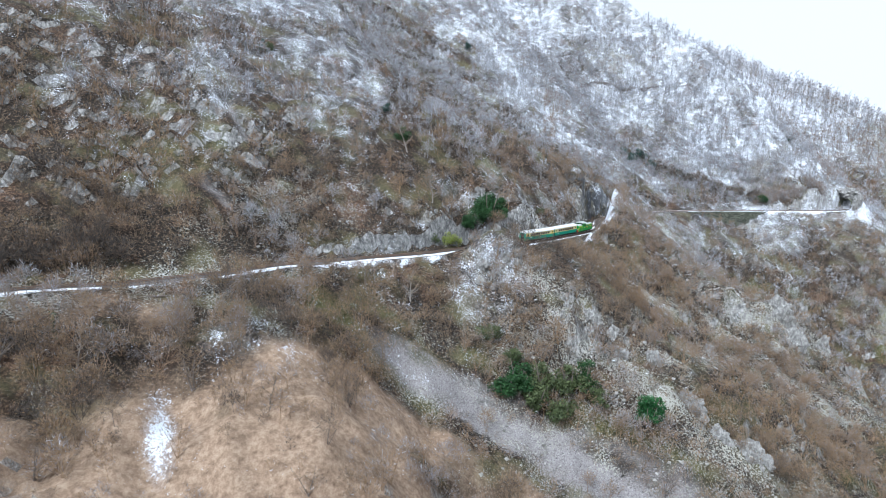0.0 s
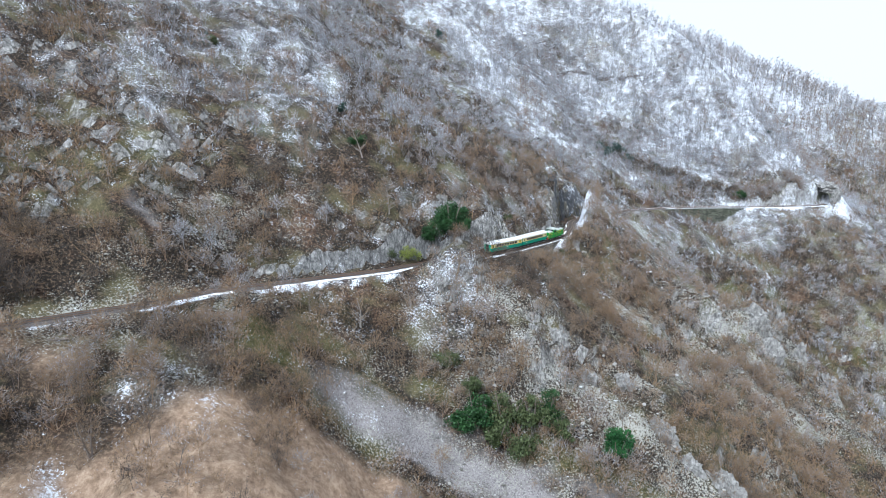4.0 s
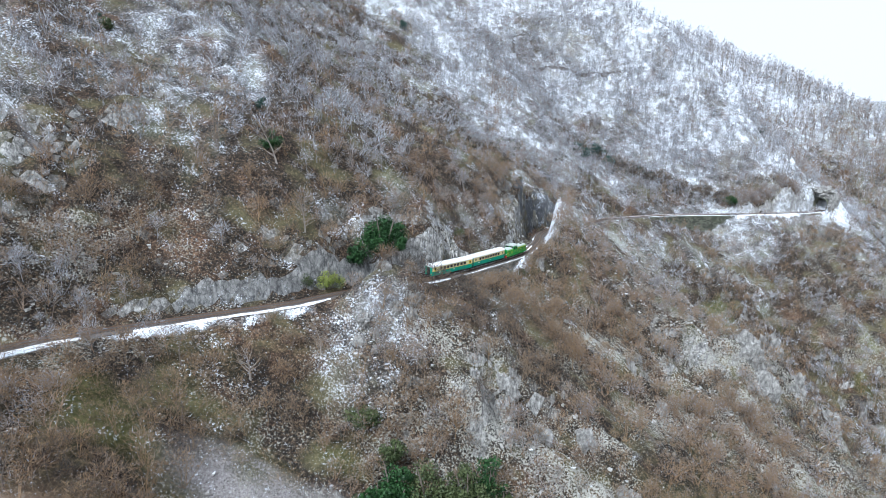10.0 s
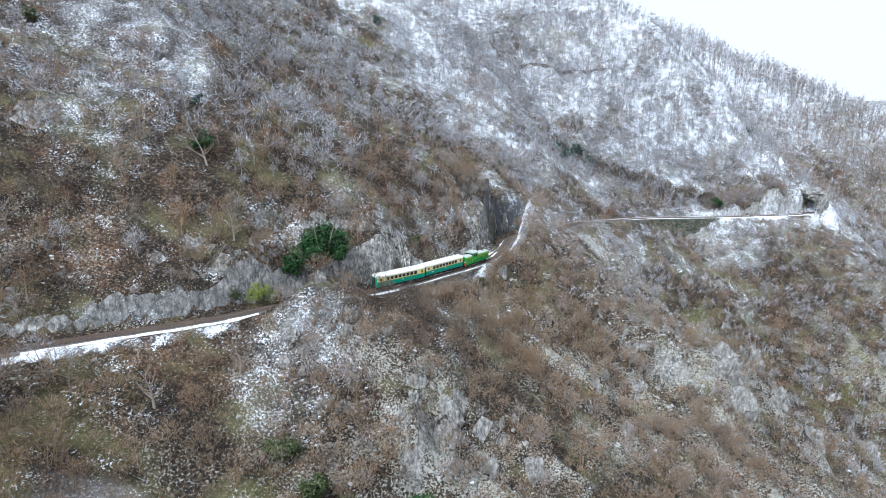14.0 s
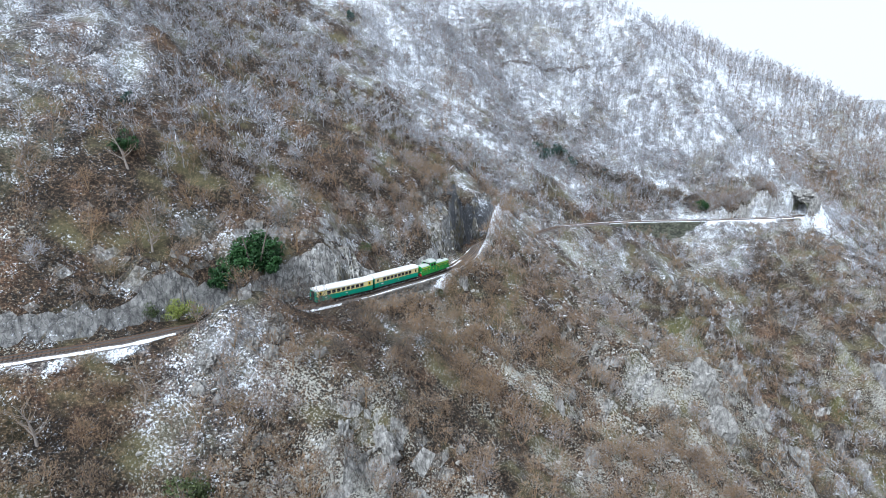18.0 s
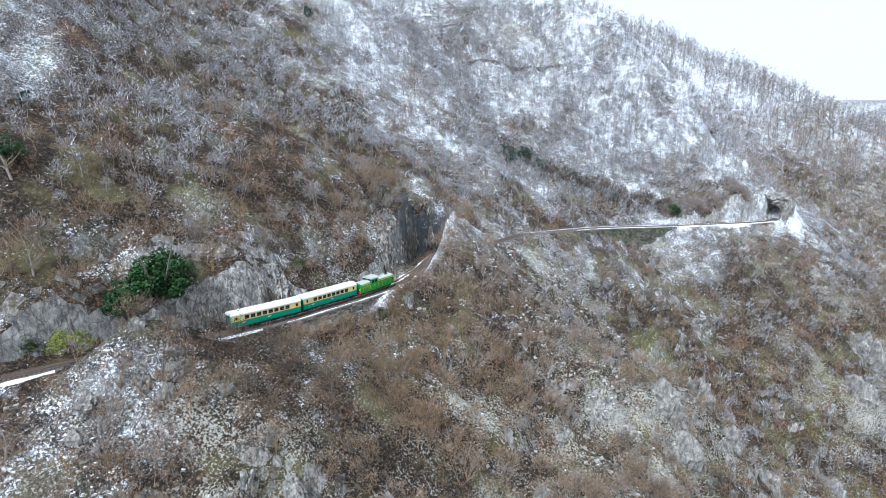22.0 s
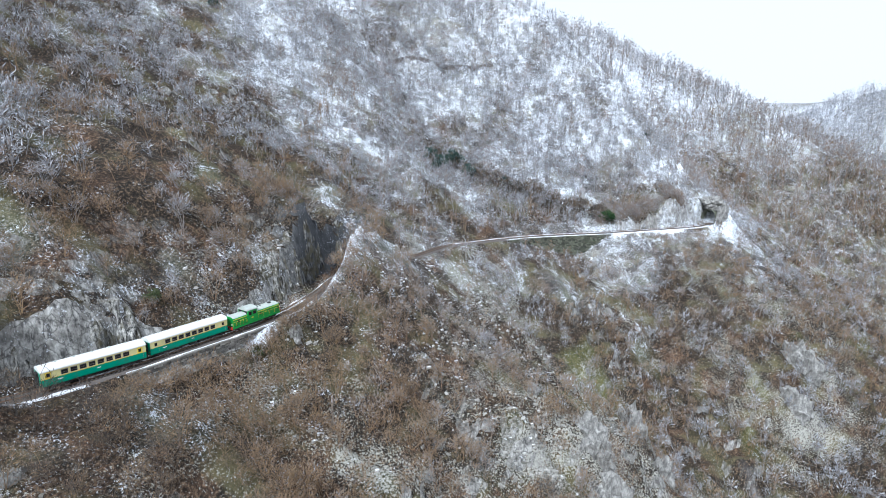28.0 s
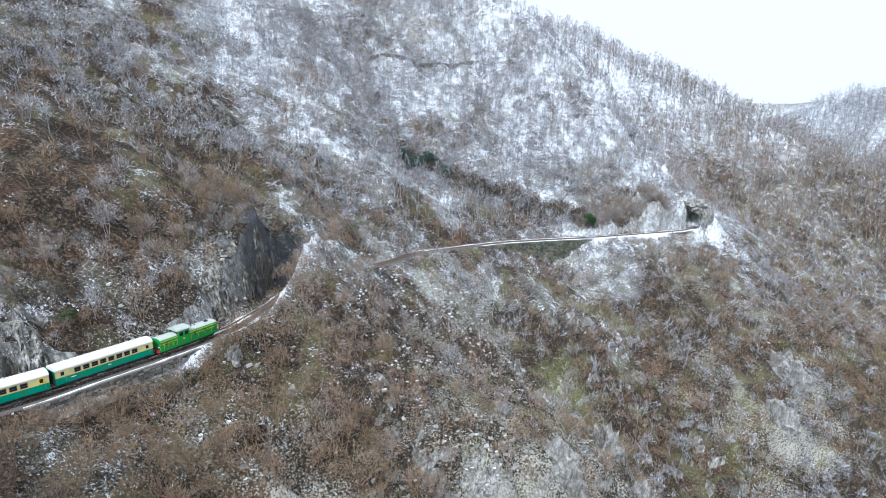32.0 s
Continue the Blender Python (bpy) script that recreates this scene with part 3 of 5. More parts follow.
def height(x, y):
    """Height of the built ground sheet."""
    i = np.clip(np.searchsorted(gy, y) - 1, 0, ny - 2)
    j = np.clip(np.searchsorted(gx, x) - 1, 0, nx - 2)
    u, v = (x - gx[j]) / (gx[j + 1] - gx[j]), (y - gy[i]) / (gy[i + 1] - gy[i])
    return (GZ[i, j] * (1 - u) + GZ[i, j + 1] * u) * (1 - v) + (GZ[i + 1, j] * (1 - u) + GZ[i + 1, j + 1] * u) * v


def on_grid(A, x, y):
    return A[np.clip(np.searchsorted(gy, y), 0, ny - 1), np.clip(np.searchsorted(gx, x), 0, nx - 1)]


# ---- bare woods ----
def stick(p, q, r0, r1, sides=3):
    """A tapered stick: corners and triangles."""
    p, q = np.array(p, float), np.array(q, float)
    d = (q - p) / np.linalg.norm(q - p)
    a = np.cross(d, (0.3, 0.9, 0.31))
    a /= np.linalg.norm(a)
    b = np.cross(d, a)
    t = np.arange(sides) * 2 * np.pi / sides
    ring = np.cos(t)[:, None] * a + np.sin(t)[:, None] * b
    v = np.vstack([p + ring * r0, q + ring * r1])
    f = []
    for i in range(sides):
        j = (i + 1) % sides
        f += [(i, j, sides + j), (i, sides + j, sides + i)]
    return v, np.array(f)


def bare_tree(rng, h, limbs, twigs, spread, thick, stems=1, twig_w=0.08, flat=False, frosted=0.0, puff=0.6, reach=0.16):
    """A leafless tree: trunk, limbs and fine twigs. Returns corners, triangles and a shade for each corner."""
    V, F, S, n = [], [], [], 0

    def add(v, f, shade):
        nonlocal n
        V.append(v)
        F.append(f + n)
        S.append(np.full(len(v), shade))
        n += len(v)

    def blade(p, q, w, shade):
        side = np.cross(q - p, rng.normal(0, 1, 3))
        side *= w / (np.linalg.norm(side) + 1e-6)
        add(np.array([p - side, p + side, q]), np.array([(0, 1, 2)]), shade)
    trunk, ends = [], []
    for _ in range(stems):
        lean = rng.normal(0, 0.10 if stems == 1 else 0.28, 2)
        p, r, k = np.array([*rng.normal(0, 0.12 * (stems > 1), 2), -0.5]), thick, 3
        for i in range(k):
            q = p + np.array([*(lean * h / k + rng.normal(0, 0.06 * h / k, 2)), (h + 0.5) / k * 0.92])
            if flat:
                blade(p, q + (q - p) * 0.5, r, -0.05)
            else:
                add(*stick(p, q, r, r * 0.62), -0.05)
            trunk.append((p, q, r))
            p, r = q, r * 0.62
    for _ in range(limbs):
        a, b, r = trunk[rng.randint(1 if stems == 1 else 0, len(trunk))]
        p = a + (b - a) * rng.rand()
        az, e = rng.rand() * 6.283, 0.45 + 0.65 * rng.rand()
        L = spread * h * (0.5 + 0.6 * rng.rand()) * (1.15 - 0.6 * p[2] / h)
        q = p + L * np.array([math.cos(az) * math.cos(e), math.sin(az) * math.cos(e), math.sin(e)])
        blade(p, q, r * 0.5 + 0.02, -0.03)
        ends += [(p, q), (p, q)]
    ends += [(a, b) for a, b, r in trunk[1:]]
    for i in range(twigs):
        frost = 0.42 if rng.rand() < frosted else rng.normal(0, 0.13)
        if i < puff * twigs:
            o = rng.normal(0, 1, 3)
            o /= np.linalg.norm(o)
            o[2] = abs(o[2]) * 1.25 - 0.35
            p = np.array([0, 0, 0.55 * h]) + o * np.array([0.40, 0.40, 0.42]) * h * (0.35 + 0.65 * rng.rand())
            d = o + np.array([0, 0, 0.55]) + rng.normal(0, 0.45, 3)
        else:
            a, b = ends[rng.randint(len(ends))]
            p = a + (b - a) * (0.25 + 0.75 * rng.rand())
            d = rng.normal(0, 1, 3) + np.array([0, 0, 0.7]) + (b - a) / np.linalg.norm(b - a) * 0.8
        d *= reach * h * (0.6 + 0.8 * rng.rand()) / np.linalg.norm(d)
        blade(p, p + d, twig_w * (0.6 + 0.8 * rng.rand()), frost)
    return np.vstack(V), np.vstack(F), np.concatenate(S)


def scatter(name, protos, xs, ys, sizes, tints, rng, mat, label, category, sink=0.0):
    """Many plants joined into one mesh."""
    zs = height(xs, ys) - sink
    pick = rng.randint(0, len(protos), len(xs))
    turn = rng.rand(len(xs)) * 6.283
    V, F, T, base = [], [], [], 0
    for k, (v, f, sh) in enumerate(protos):
        m = np.where(pick == k)[0]
        if not len(m):
            continue
        c, s_ = np.cos(turn[m])[:, None], np.sin(turn[m])[:, None]
        sc = sizes[m][:, None]
        X = (v[None, :, 0] * c - v[None, :, 1] * s_) * sc + xs[m][:, None]
        Y = (v[None, :, 0] * s_ + v[None, :, 1] * c) * sc + ys[m][:, None]
        Z = v[None, :, 2] * sc + zs[m][:, None]
        V.append(np.stack([X, Y, Z], 2).reshape(-1, 3))
        F.append((f[None] + (np.arange(len(m)) * len(v))[:, None, None] + base).reshape(-1, 3))
        T.append((tints[m][:, None] + sh[None]).ravel())
        base += len(m) * len(v)
    ob = new(name, mesh_of(name, np.vstack(V), np.vstack(F), mat, dict(tint=np.clip(np.concatenate(T), 0, 1))))
    return tagged(ob, label, category, kind="stuff")


rng = np.random.RandomState(11)
STEEP = np.hypot(*np.gradient(GZ, gy, gx))


def spots(count, x0, x1, y0, y1, keep):
    xs, ys = rng.uniform(x0, x1, count), rng.uniform(y0, y1, count)
    s, n = along(xs, ys)
    ok = rng.rand(count) < keep(xs, ys, s, n)
    return xs[ok], ys[ok], s[ok], n[ok]


def wood_share(xs, ys, s, n):
    k = 0.40 + 0.8 * ramp(fbm(xs, ys, 22, 3, 14.0), -0.25, 0.3)
    k *= np.where(n > 0, n > np.where(s < 170, 4.4, 5.5), n < np.where((s > 165) & (s < 235), -5.6, -4.2))
    k *= 1 - 0.85 * on_grid(meadow, xs, ys) * ramp(fbm(xs, ys, 11, 2, 40.0), -0.22, 0.08)
    k *= 1 - 0.95 * on_grid(scree, xs, ys)
    k *= on_grid(STEEP, xs, ys) < np.where(np.abs(n) < 12, 1.45, 2.3)
    k *= 1 - 0.25 * bump(s, n, 385, 14, 45, 12)
    k *= 1 - 0.45 * ramp(-n, 4, 9) * (1 - ramp(-n, 50, 70)) * ramp(s, 226, 240) * (1 - ramp(s, 300, 325))
    k *= 1 - 0.8 * bump(s, n, 252, -5.5, 14, 3.5)
    k *= BACK[0] + BACK[1] * xs + BACK[2] * ys > -25
    return k


def tints_for(xs, ys, s, n):
    t = 0.42 + 0.40 * fbm(xs, ys, 34, 3, 21.0) + 0.52 * fbm(xs, ys, 9, 2, 27.0) + rng.normal(0, 0.16, len(xs))
    # paler along the line and uphill: distance haze painted into the tint
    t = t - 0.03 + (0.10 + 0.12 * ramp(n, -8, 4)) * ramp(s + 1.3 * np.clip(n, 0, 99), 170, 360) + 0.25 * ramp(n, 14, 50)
    t = t * (1 - 0.42 * ramp(-s, -112, -76) * ramp(n, 2, 8) * (1 - ramp(n, 38, 62)))
    near_side = ramp(-n, 2, 10) * (1 - ramp(s, 215, 300))
    # warm brown scrub below the wall, grey stony scrub over the knoll, woods far up paled in place of haze
    warm = ramp(-n, 4, 8) * ramp(s, 176, 196) * (1 - ramp(s, 220, 238))
    t = t * (1 - 0.75 * warm) + (0.43 + 0.10 * fbm(xs, ys, 7, 2, 33.0)) * 0.75 * warm
    dark = ramp(-n, 6, 12) * (1 - ramp(-n, 36, 50)) * ramp(s, 88, 104) * (1 - ramp(s, 136, 156))
    t = t * (1 - 0.7 * dark) + (0.24 + 0.22 * fbm(xs, ys, 6, 2, 34.0)) * 0.7 * dark
    stony = ramp(-n, 3, 7) * (1 - ramp(-n, 50, 75)) * ramp(s, 224, 240) * (1 - ramp(s, 300, 330))
    t = t * (1 - 0.8 * stony) + (0.60 + 0.20 * fbm(xs, ys, 7, 2, 35.0)) * 0.8 * stony
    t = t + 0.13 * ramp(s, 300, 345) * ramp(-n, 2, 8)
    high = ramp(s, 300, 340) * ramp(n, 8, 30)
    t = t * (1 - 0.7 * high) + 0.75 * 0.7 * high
    return np.clip(t, 0.02, 0.77 - 0.15 * near_side)


def woods(name, make, count, x0, x1, y0, y1, lo, hi, where, label, category):
    """Plants over a stretch of hillside, those on snowy ground with rime on their twigs."""
    xs, ys, s, n = spots(count, x0, x1, y0, y1, lambda x, y, s, n: wood_share(x, y, s, n) * where(x, y, s, n))
    white = on_grid(snow, xs, ys) + 0.3 * fbm(xs, ys, 9, 2, 3.0) > 0.20
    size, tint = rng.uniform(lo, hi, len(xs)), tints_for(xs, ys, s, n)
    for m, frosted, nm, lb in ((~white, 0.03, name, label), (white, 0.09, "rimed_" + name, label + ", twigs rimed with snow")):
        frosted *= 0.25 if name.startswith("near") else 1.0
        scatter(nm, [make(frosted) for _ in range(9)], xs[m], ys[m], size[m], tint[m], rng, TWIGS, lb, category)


def near(x, y, s, n):
    """Whether a place lies on the slopes that the camera passes nearest."""
    return (s < 285) & (n < 26) & (x < 135)


woods("hillside_woods", lambda fr: bare_tree(rng, 6.0, 8, 78, 0.36, 0.11, 1, 0.09, False, fr) if rng.rand() < 0.5 else bare_tree(rng, 5.6, 9, 84, 0.42, 0.08, 3, 0.09, True, fr),
      14500, -135, 320, 66, 440, 0.55, 1.2, lambda x, y, s, n: ~near(x, y, s, n), "leafless grey-brown woods on the steep hillside", "trees")
woods("near_woods", lambda fr: bare_tree(rng, 6.0, 12, 330, 0.40, 0.07, 1 + 2 * (rng.rand() < 0.6), 0.038, False, fr, 0.75, 0.11),
      5900, -100, 140, 66, 270, 0.4, 1.32, near, "leafless brown woods on the near slope", "trees")
woods("near_scrub", lambda fr: bare_tree(rng, 2.0, 6, 50, 0.44, 0.03, 3, 0.032, True, fr, 0.5, 0.2), 9000, -100, 140, 66, 270, 0.5, 1.3, near, "leafless brown scrub between the trees", "scrub")
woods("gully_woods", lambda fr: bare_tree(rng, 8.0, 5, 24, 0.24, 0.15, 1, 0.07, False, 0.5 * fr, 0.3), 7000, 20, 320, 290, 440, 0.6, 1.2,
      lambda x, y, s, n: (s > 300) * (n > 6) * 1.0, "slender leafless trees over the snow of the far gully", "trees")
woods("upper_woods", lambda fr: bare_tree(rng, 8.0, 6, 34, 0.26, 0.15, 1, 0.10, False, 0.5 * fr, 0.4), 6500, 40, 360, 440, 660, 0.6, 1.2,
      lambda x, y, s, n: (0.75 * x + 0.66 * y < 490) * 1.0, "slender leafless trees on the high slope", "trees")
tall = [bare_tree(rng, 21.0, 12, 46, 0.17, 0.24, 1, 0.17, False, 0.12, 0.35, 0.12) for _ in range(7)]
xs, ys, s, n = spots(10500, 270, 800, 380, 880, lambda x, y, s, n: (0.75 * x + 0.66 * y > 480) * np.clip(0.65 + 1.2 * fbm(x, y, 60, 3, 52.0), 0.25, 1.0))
# tint rises with height and distance: haze put into the twig colour
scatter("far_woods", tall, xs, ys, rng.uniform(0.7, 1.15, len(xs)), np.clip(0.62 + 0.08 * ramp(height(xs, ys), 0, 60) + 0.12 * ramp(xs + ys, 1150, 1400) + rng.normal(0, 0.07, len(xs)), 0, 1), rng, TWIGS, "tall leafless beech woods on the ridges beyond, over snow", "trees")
band = np.linspace(0, 1, 150)
xs, ys = 108 + 80 * band + rng.normal(0, 2.8, 150), 343 - 22 * band + rng.normal(0, 2.8, 150)
scatter("gully_thicket", [bare_tree(rng, 6, 12, 150, 0.42, 0.08, 3, 0.10, True, 0.02) for _ in range(4)], xs, ys, rng.uniform(0.6, 1.1, 150), rng.uniform(0.0, 0.22, 150), rng, TWIGS, "dark bare thicket along the bed of the far gully", "trees")

P = np.array([at_chainage(398 + 54 * rng.rand(), 4.8 + 5.0 * rng.rand())[:2] for _ in range(190)])
scatter("trackside_scrub", [bare_tree(rng, 5.0, 10, 120, 0.42, 0.06, 3, 0.055, True, 0.02, 0.7, 0.14) for _ in range(4)], P[:, 0], P[:, 1], rng.uniform(0.6, 1.25, 190), rng.uniform(0.55, 0.70, 190), rng, TWIGS, "pale brown leafless scrub against the rock by the far track", "scrub")

band = np.linspace(0, 1, 80)
P = np.array([at_chainage(15 + 50 * u, 5 + 5 * rng.rand())[:2] for u in band])
scatter("dark_thicket", [bare_tree(rng, 6, 12, 190, 0.42, 0.08, 3, 0.06, True, 0.02) for _ in range(4)], P[:, 0], P[:, 1], rng.uniform(0.7, 1.2, 80), rng.uniform(0.0, 0.14, 80), rng, TWIGS, "dense dark thicket beside the track", "trees")

P = np.array([at_chainage(192 + 35 * rng.rand(), -4.0 - 2.6 * rng.rand())[:2] for _ in range(110)])
scatter("wall_scrub", [bare_tree(rng, 2.4, 7, 90, 0.44, 0.03, 3, 0.030, True, 0.02, 0.5, 0.2) for _ in range(4)], P[:, 0], P[:, 1], rng.uniform(0.6, 1.2, 110), rng.uniform(0.2, 0.55, 110), rng, TWIGS, "brown leafless scrub at the foot of the retaining wall", "scrub")

# ---- the railway ----
mask = (RAIL_S > -60) & (RAIL_S < 478)
TX, TY = RAIL[mask, 0], RAIL[mask, 1]
TZ = rail_level(TX, TY)
bed = new("track_bed", mesh_of("track_bed", *sweep(TX, TY, TZ, [(2.5, -1.3), (1.7, -0.38), (-1.7, -0.38), (-2.5, -1.3)]), BALLAST))
tagged(bed, "grey-brown ballast bed of a single railway line", "track bed", kind="structure")
for side in (0.75, -0.75):
    r = new("rail", mesh_of("rail", *sweep(TX, TY, TZ, [(side + .07, -.17), (side + .07, -.15), (side + .02, -.12), (side + .02, -.04), (side + .036, -.035), (side + .036, 0), (side - .036, 0),
            (side - .036, -.035), (side - .02, -.04), (side - .02, -.12), (side - .07, -.15), (side - .07, -.17)]), RAILSTEEL))
    tagged(r, "rusty steel rail with a worn bright top", "rail", "rails of the line")
sleeper_mesh = bpy.data.meshes.new("sleeper")
bm = bmesh.new()
box(bm, -0.13, 0.13, -1.3, 1.3, -0.34, -0.17)
bm.to_mesh(sleeper_mesh)
bm.free()
sleeper_mesh.materials.append(SLEEPER)
SLEEPER_V = np.array([v.co for v in sleeper_mesh.vertices])
SLEEPER_F = np.array([p.vertices[:] for p in sleeper_mesh.polygons])
jv, jf = [], []
for k, s in enumerate(np.arange(-50, 476, 0.66)):
    x, y, a = at_chainage(s)
    m = Matrix.Translation((x, y, rail_level(x, y))) @ Matrix.Rotation(a + 0.02 * math.sin(k * 2.3), 4, "Z")
    if 150 < s < 345:
        o = new("sleeper", sleeper_mesh)
        o.parent, o.matrix_basis = bed, m
    else:
        M = np.array(m)
        jf.append(SLEEPER_F + 8 * len(jv))
        jv.append(SLEEPER_V @ M[:3, :3].T + M[:3, 3])
far_sleepers = new("sleepers", mesh_of("sleepers", np.vstack(jv), np.vstack(jf), SLEEPER))
far_sleepers.parent = bed
tagged(far_sleepers, kind="stuff")


# ---- masonry ----
def retaining_wall(s0, s1, course, length, label, mat, seed, face):
    """A battered stone wall on the downhill side of the line, its foot on the slope, a coping along its head."""
    r = random.Random(seed)
    x, y, a = at_chainage((s0 + s1) / 2, -4.2)
    wall = tagged(new("retaining_wall"), label, "retaining wall")
    wall.location = (x, y, rail_level(x, y))
    bpy.context.view_layer.update()
    back = wall.matrix_world.inverted()
    sv, sf, cv, cf = [], [], [], []

    def block(V, F_, a0, a1, n0, n1, z0, z1):
        b = len(V)
        for z in (z0, z1):
            for q, nn in ((a0, n0), (a1, n0), (a1, n1), (a0, n1)):
                px, py, _ = at_chainage(q, nn)
                V.append(back @ Vector((px, py, rail_level(px, py) + z)))
        for f in ((0, 1, 5, 4), (1, 2, 6, 5), (2, 3, 7, 6), (3, 0, 4, 7), (4, 5, 6, 7)):
            F_.append([b + i for i in f])
    s = s0
    while s < s1:
        px, py, _ = at_chainage(s + 1, -6.5)
        foot = float(height(np.array([px]), np.array([py]))[0]) - rail_level(px, py) - 1.2
        block(cv, cf, s, min(s + 2.06, s1), -face, -2.2 + 0.5 * (face < 3), foot, -0.66)
        s += 2.0
    z, row = -0.6, 0
    while z > -12:
        s = s0 + (row % 2) * length * 0.5
        while s < s1:
            L = length * r.uniform(0.6, 1.25)
            px, py, _ = at_chainage(s, -6.2)
            foot = float(height(np.array([px]), np.array([py]))[0]) - rail_level(px, py) - 0.8
            if z > foot:
                out = -face - 0.03 - 0.05 * (-0.6 - z) - r.uniform(0.02, 0.24)
                block(sv, sf, s + 0.06, s + L - 0.06, out, 0.2 - face, z - course + 0.07, z - r.uniform(0, 0.08))
            s += L
        z -= course
        row += 1
    for name, V, F_, mt in (("stonework", sv, sf, mat), ("core", cv, cf, MORTAR)):
        o = new(name, mesh_of(name, np.array(V), np.array(F_), mt))
        o.parent = wall
    s = s0
    while s < s1:
        V, F_ = [], []
        block(V, F_, s + 0.02, s + 1.98, -face - 0.18, 0.4 - face, -0.64, -0.40 + r.uniform(-.03, .03))
        o = new("coping_stone", mesh_of("coping_stone", np.array(V), np.array(F_), mat))
        o.parent = wall
        s += 2.0
    return wall


DAMP = simple("damp_overgrown_masonry", (0.105, 0.11, 0.085), 0.95, vary=0.5, scale=0.9, bump_m=0.05, dirt=(0.05, 0.075, 0.03), island=True)
retaining_wall(193, 223, 0.52, 1.0, "low grey rubble retaining wall under the track", MASONRY, 3, 2.75)
retaining_wall(345, 396, 0.6, 1.2, "tall damp mossy retaining wall across the gully", DAMP, 4, 3.6)

def limestone(name, damp_shade):
    m, nd, lk, b = material(name, 0.95 - 0.3 * damp_shade)
    lk.new(n_mix(nd, lk, 0.30, stone_colour(nd, lk, damp_shade), n_mix(nd, lk, n_noise(nd, lk, 0.9, 7, 0.75), (0.10, 0.095, 0.085), (0.52, 0.505, 0.47))), b.inputs["Base Color"])
    n_bump(nd, lk, b, n_noise(nd, lk, 1.4, 8, 0.7), 0.9, 0.35)
    return m


STONE = limestone("limestone", 0.0)


def block_material():
    m, nd, lk, b = material("snow_capped_stone", 0.9)
    geo = nd.new("ShaderNodeNewGeometry")
    sep = nd.new("ShaderNodeSeparateXYZ")
    lk.new(geo.outputs["True Normal"], sep.inputs[0])
    col = n_ramp(nd, lk, geo.outputs["Random Per Island"], [(0.0, (0.14, 0.132, 0.112)), (0.4, (0.30, 0.285, 0.25)), (0.8, (0.44, 0.42, 0.38)), (1.0, (0.60, 0.58, 0.54))])
    col = n_mix(nd, lk, n_math(nd, lk, "MULTIPLY", n_noise(nd, lk, 4.0, 4), 0.6), col, (0.10, 0.098, 0.085))
    cap = n_math(nd, lk, "ADD", sep.outputs[2], n_math(nd, lk, "MULTIPLY", n_noise(nd, lk, 0.35, 4, 0.7), 2.4))
    cap = n_math(nd, lk, "ADD", cap, n_math(nd, lk, "MULTIPLY", n_attr(nd, "tint"), 1.2))
    cap = n_math(nd, lk, "MULTIPLY_ADD", cap, 9.0, -21.8, clamp=True)
    lk.new(n_mix(nd, lk, cap, col, (0.76, 0.78, 0.81)), b.inputs["Base Color"])
    return m


BLOCKS = block_material()
RUBBLE = simple("scree_rubble", (0.27, 0.25, 0.24), 0.95, vary=0.5, scale=2.0)


def crag(bm, centre, size, seed, turn=0.0, subdivisions=4):
    """A broken limestone lump with flat faces and ledges."""
    vs = bmesh.ops.create_icosphere(bm, subdivisions=subdivisions, radius=1.0)["verts"]
    rot = Matrix.Rotation(turn, 3, "Z")
    for v in vs:
        p = v.co.copy()
        q = p * 1.3 + Vector((seed * 7.1, seed * 3.3, seed))
        k = 1 + 0.45 * noise.noise(q) + 0.34 * noise.noise(q * 2.7) + 0.18 * noise.noise(q * 6.3) + 0.07 * noise.noise(q * 14) + 0.15 * noise.noise(Vector((q.x * 5, q.y * 5, q.z * 0.9)))
        p.z = round(p.z * 3.5 + 0.6 * noise.noise(q * 2)) / 3.5 * 0.45 + p.z * 0.55
        v.co = Vector(centre) + rot @ Vector((p.x * size[0] * k, p.y * size[1] * k, p.z * size[2] * k))


def ground_at(x, y):
    return float(height(np.array([float(x)]), np.array([float(y)]))[0])


# pale outcrops: plan place, half sizes, turn
for i, (x, y, sx, sy, sz, a) in enumerate([(131, 198, 3.2, 6.5, 6.5, 0.5), (133, 190, 2.6, 5, 5.5, 0.6), (149, 212, 5.5, 4.5, 6.5, 0.2), (156, 206, 4.0, 3.5, 5.0, 0.4), (165, 200, 4.5, 5, 5.5, 0.5), (63, 147, 3.0, 2.6, 3.4, 0.2),
        (82, 127, 4.0, 6.0, 5.5, 0.7), (70, 138, 2.6, 5.5, 4.2, 0.7), (76, 131, 2.4, 4, 4, 0.5), (124, 221, 2.8, 2.2, 2.2, 0), (45, 153, 2.4, 3.8, 3.2, 0.6), (38, 152, 2.0, 3.2, 3.2, 0.2), (52, 147, 2.2, 3.4, 3.2, 0.8),
        (86, 181, 1.6, 2.4, 2.8, 0.4), (92, 172, 2.4, 2.0, 2.4, 0.1), (24, 163, 2.6, 1.8, 2.0, 0.3), (64, 207, 2.2, 1.6, 2.6, 0.6), (232, 246, 5, 7, 8, 0.5), (243, 258, 4, 8, 9, 0.3), (13, 157, 2.4, 2.0, 2.0, 0.3), (20, 160, 2.0, 1.6, 2.2, 1.1)]):
    bm = bmesh.new()
    crag(bm, (0, 0, 0), (0.7 * sx, 0.95 * sy, sz), i + 1, a)
    o = part("rock_outcrop", bm, STONE)
    o.location = (x, y, ground_at(x, y) - 0.38 * sz)
    tagged(o, "pale broken limestone outcrop on the slope", "rock", "outcrops below the line")

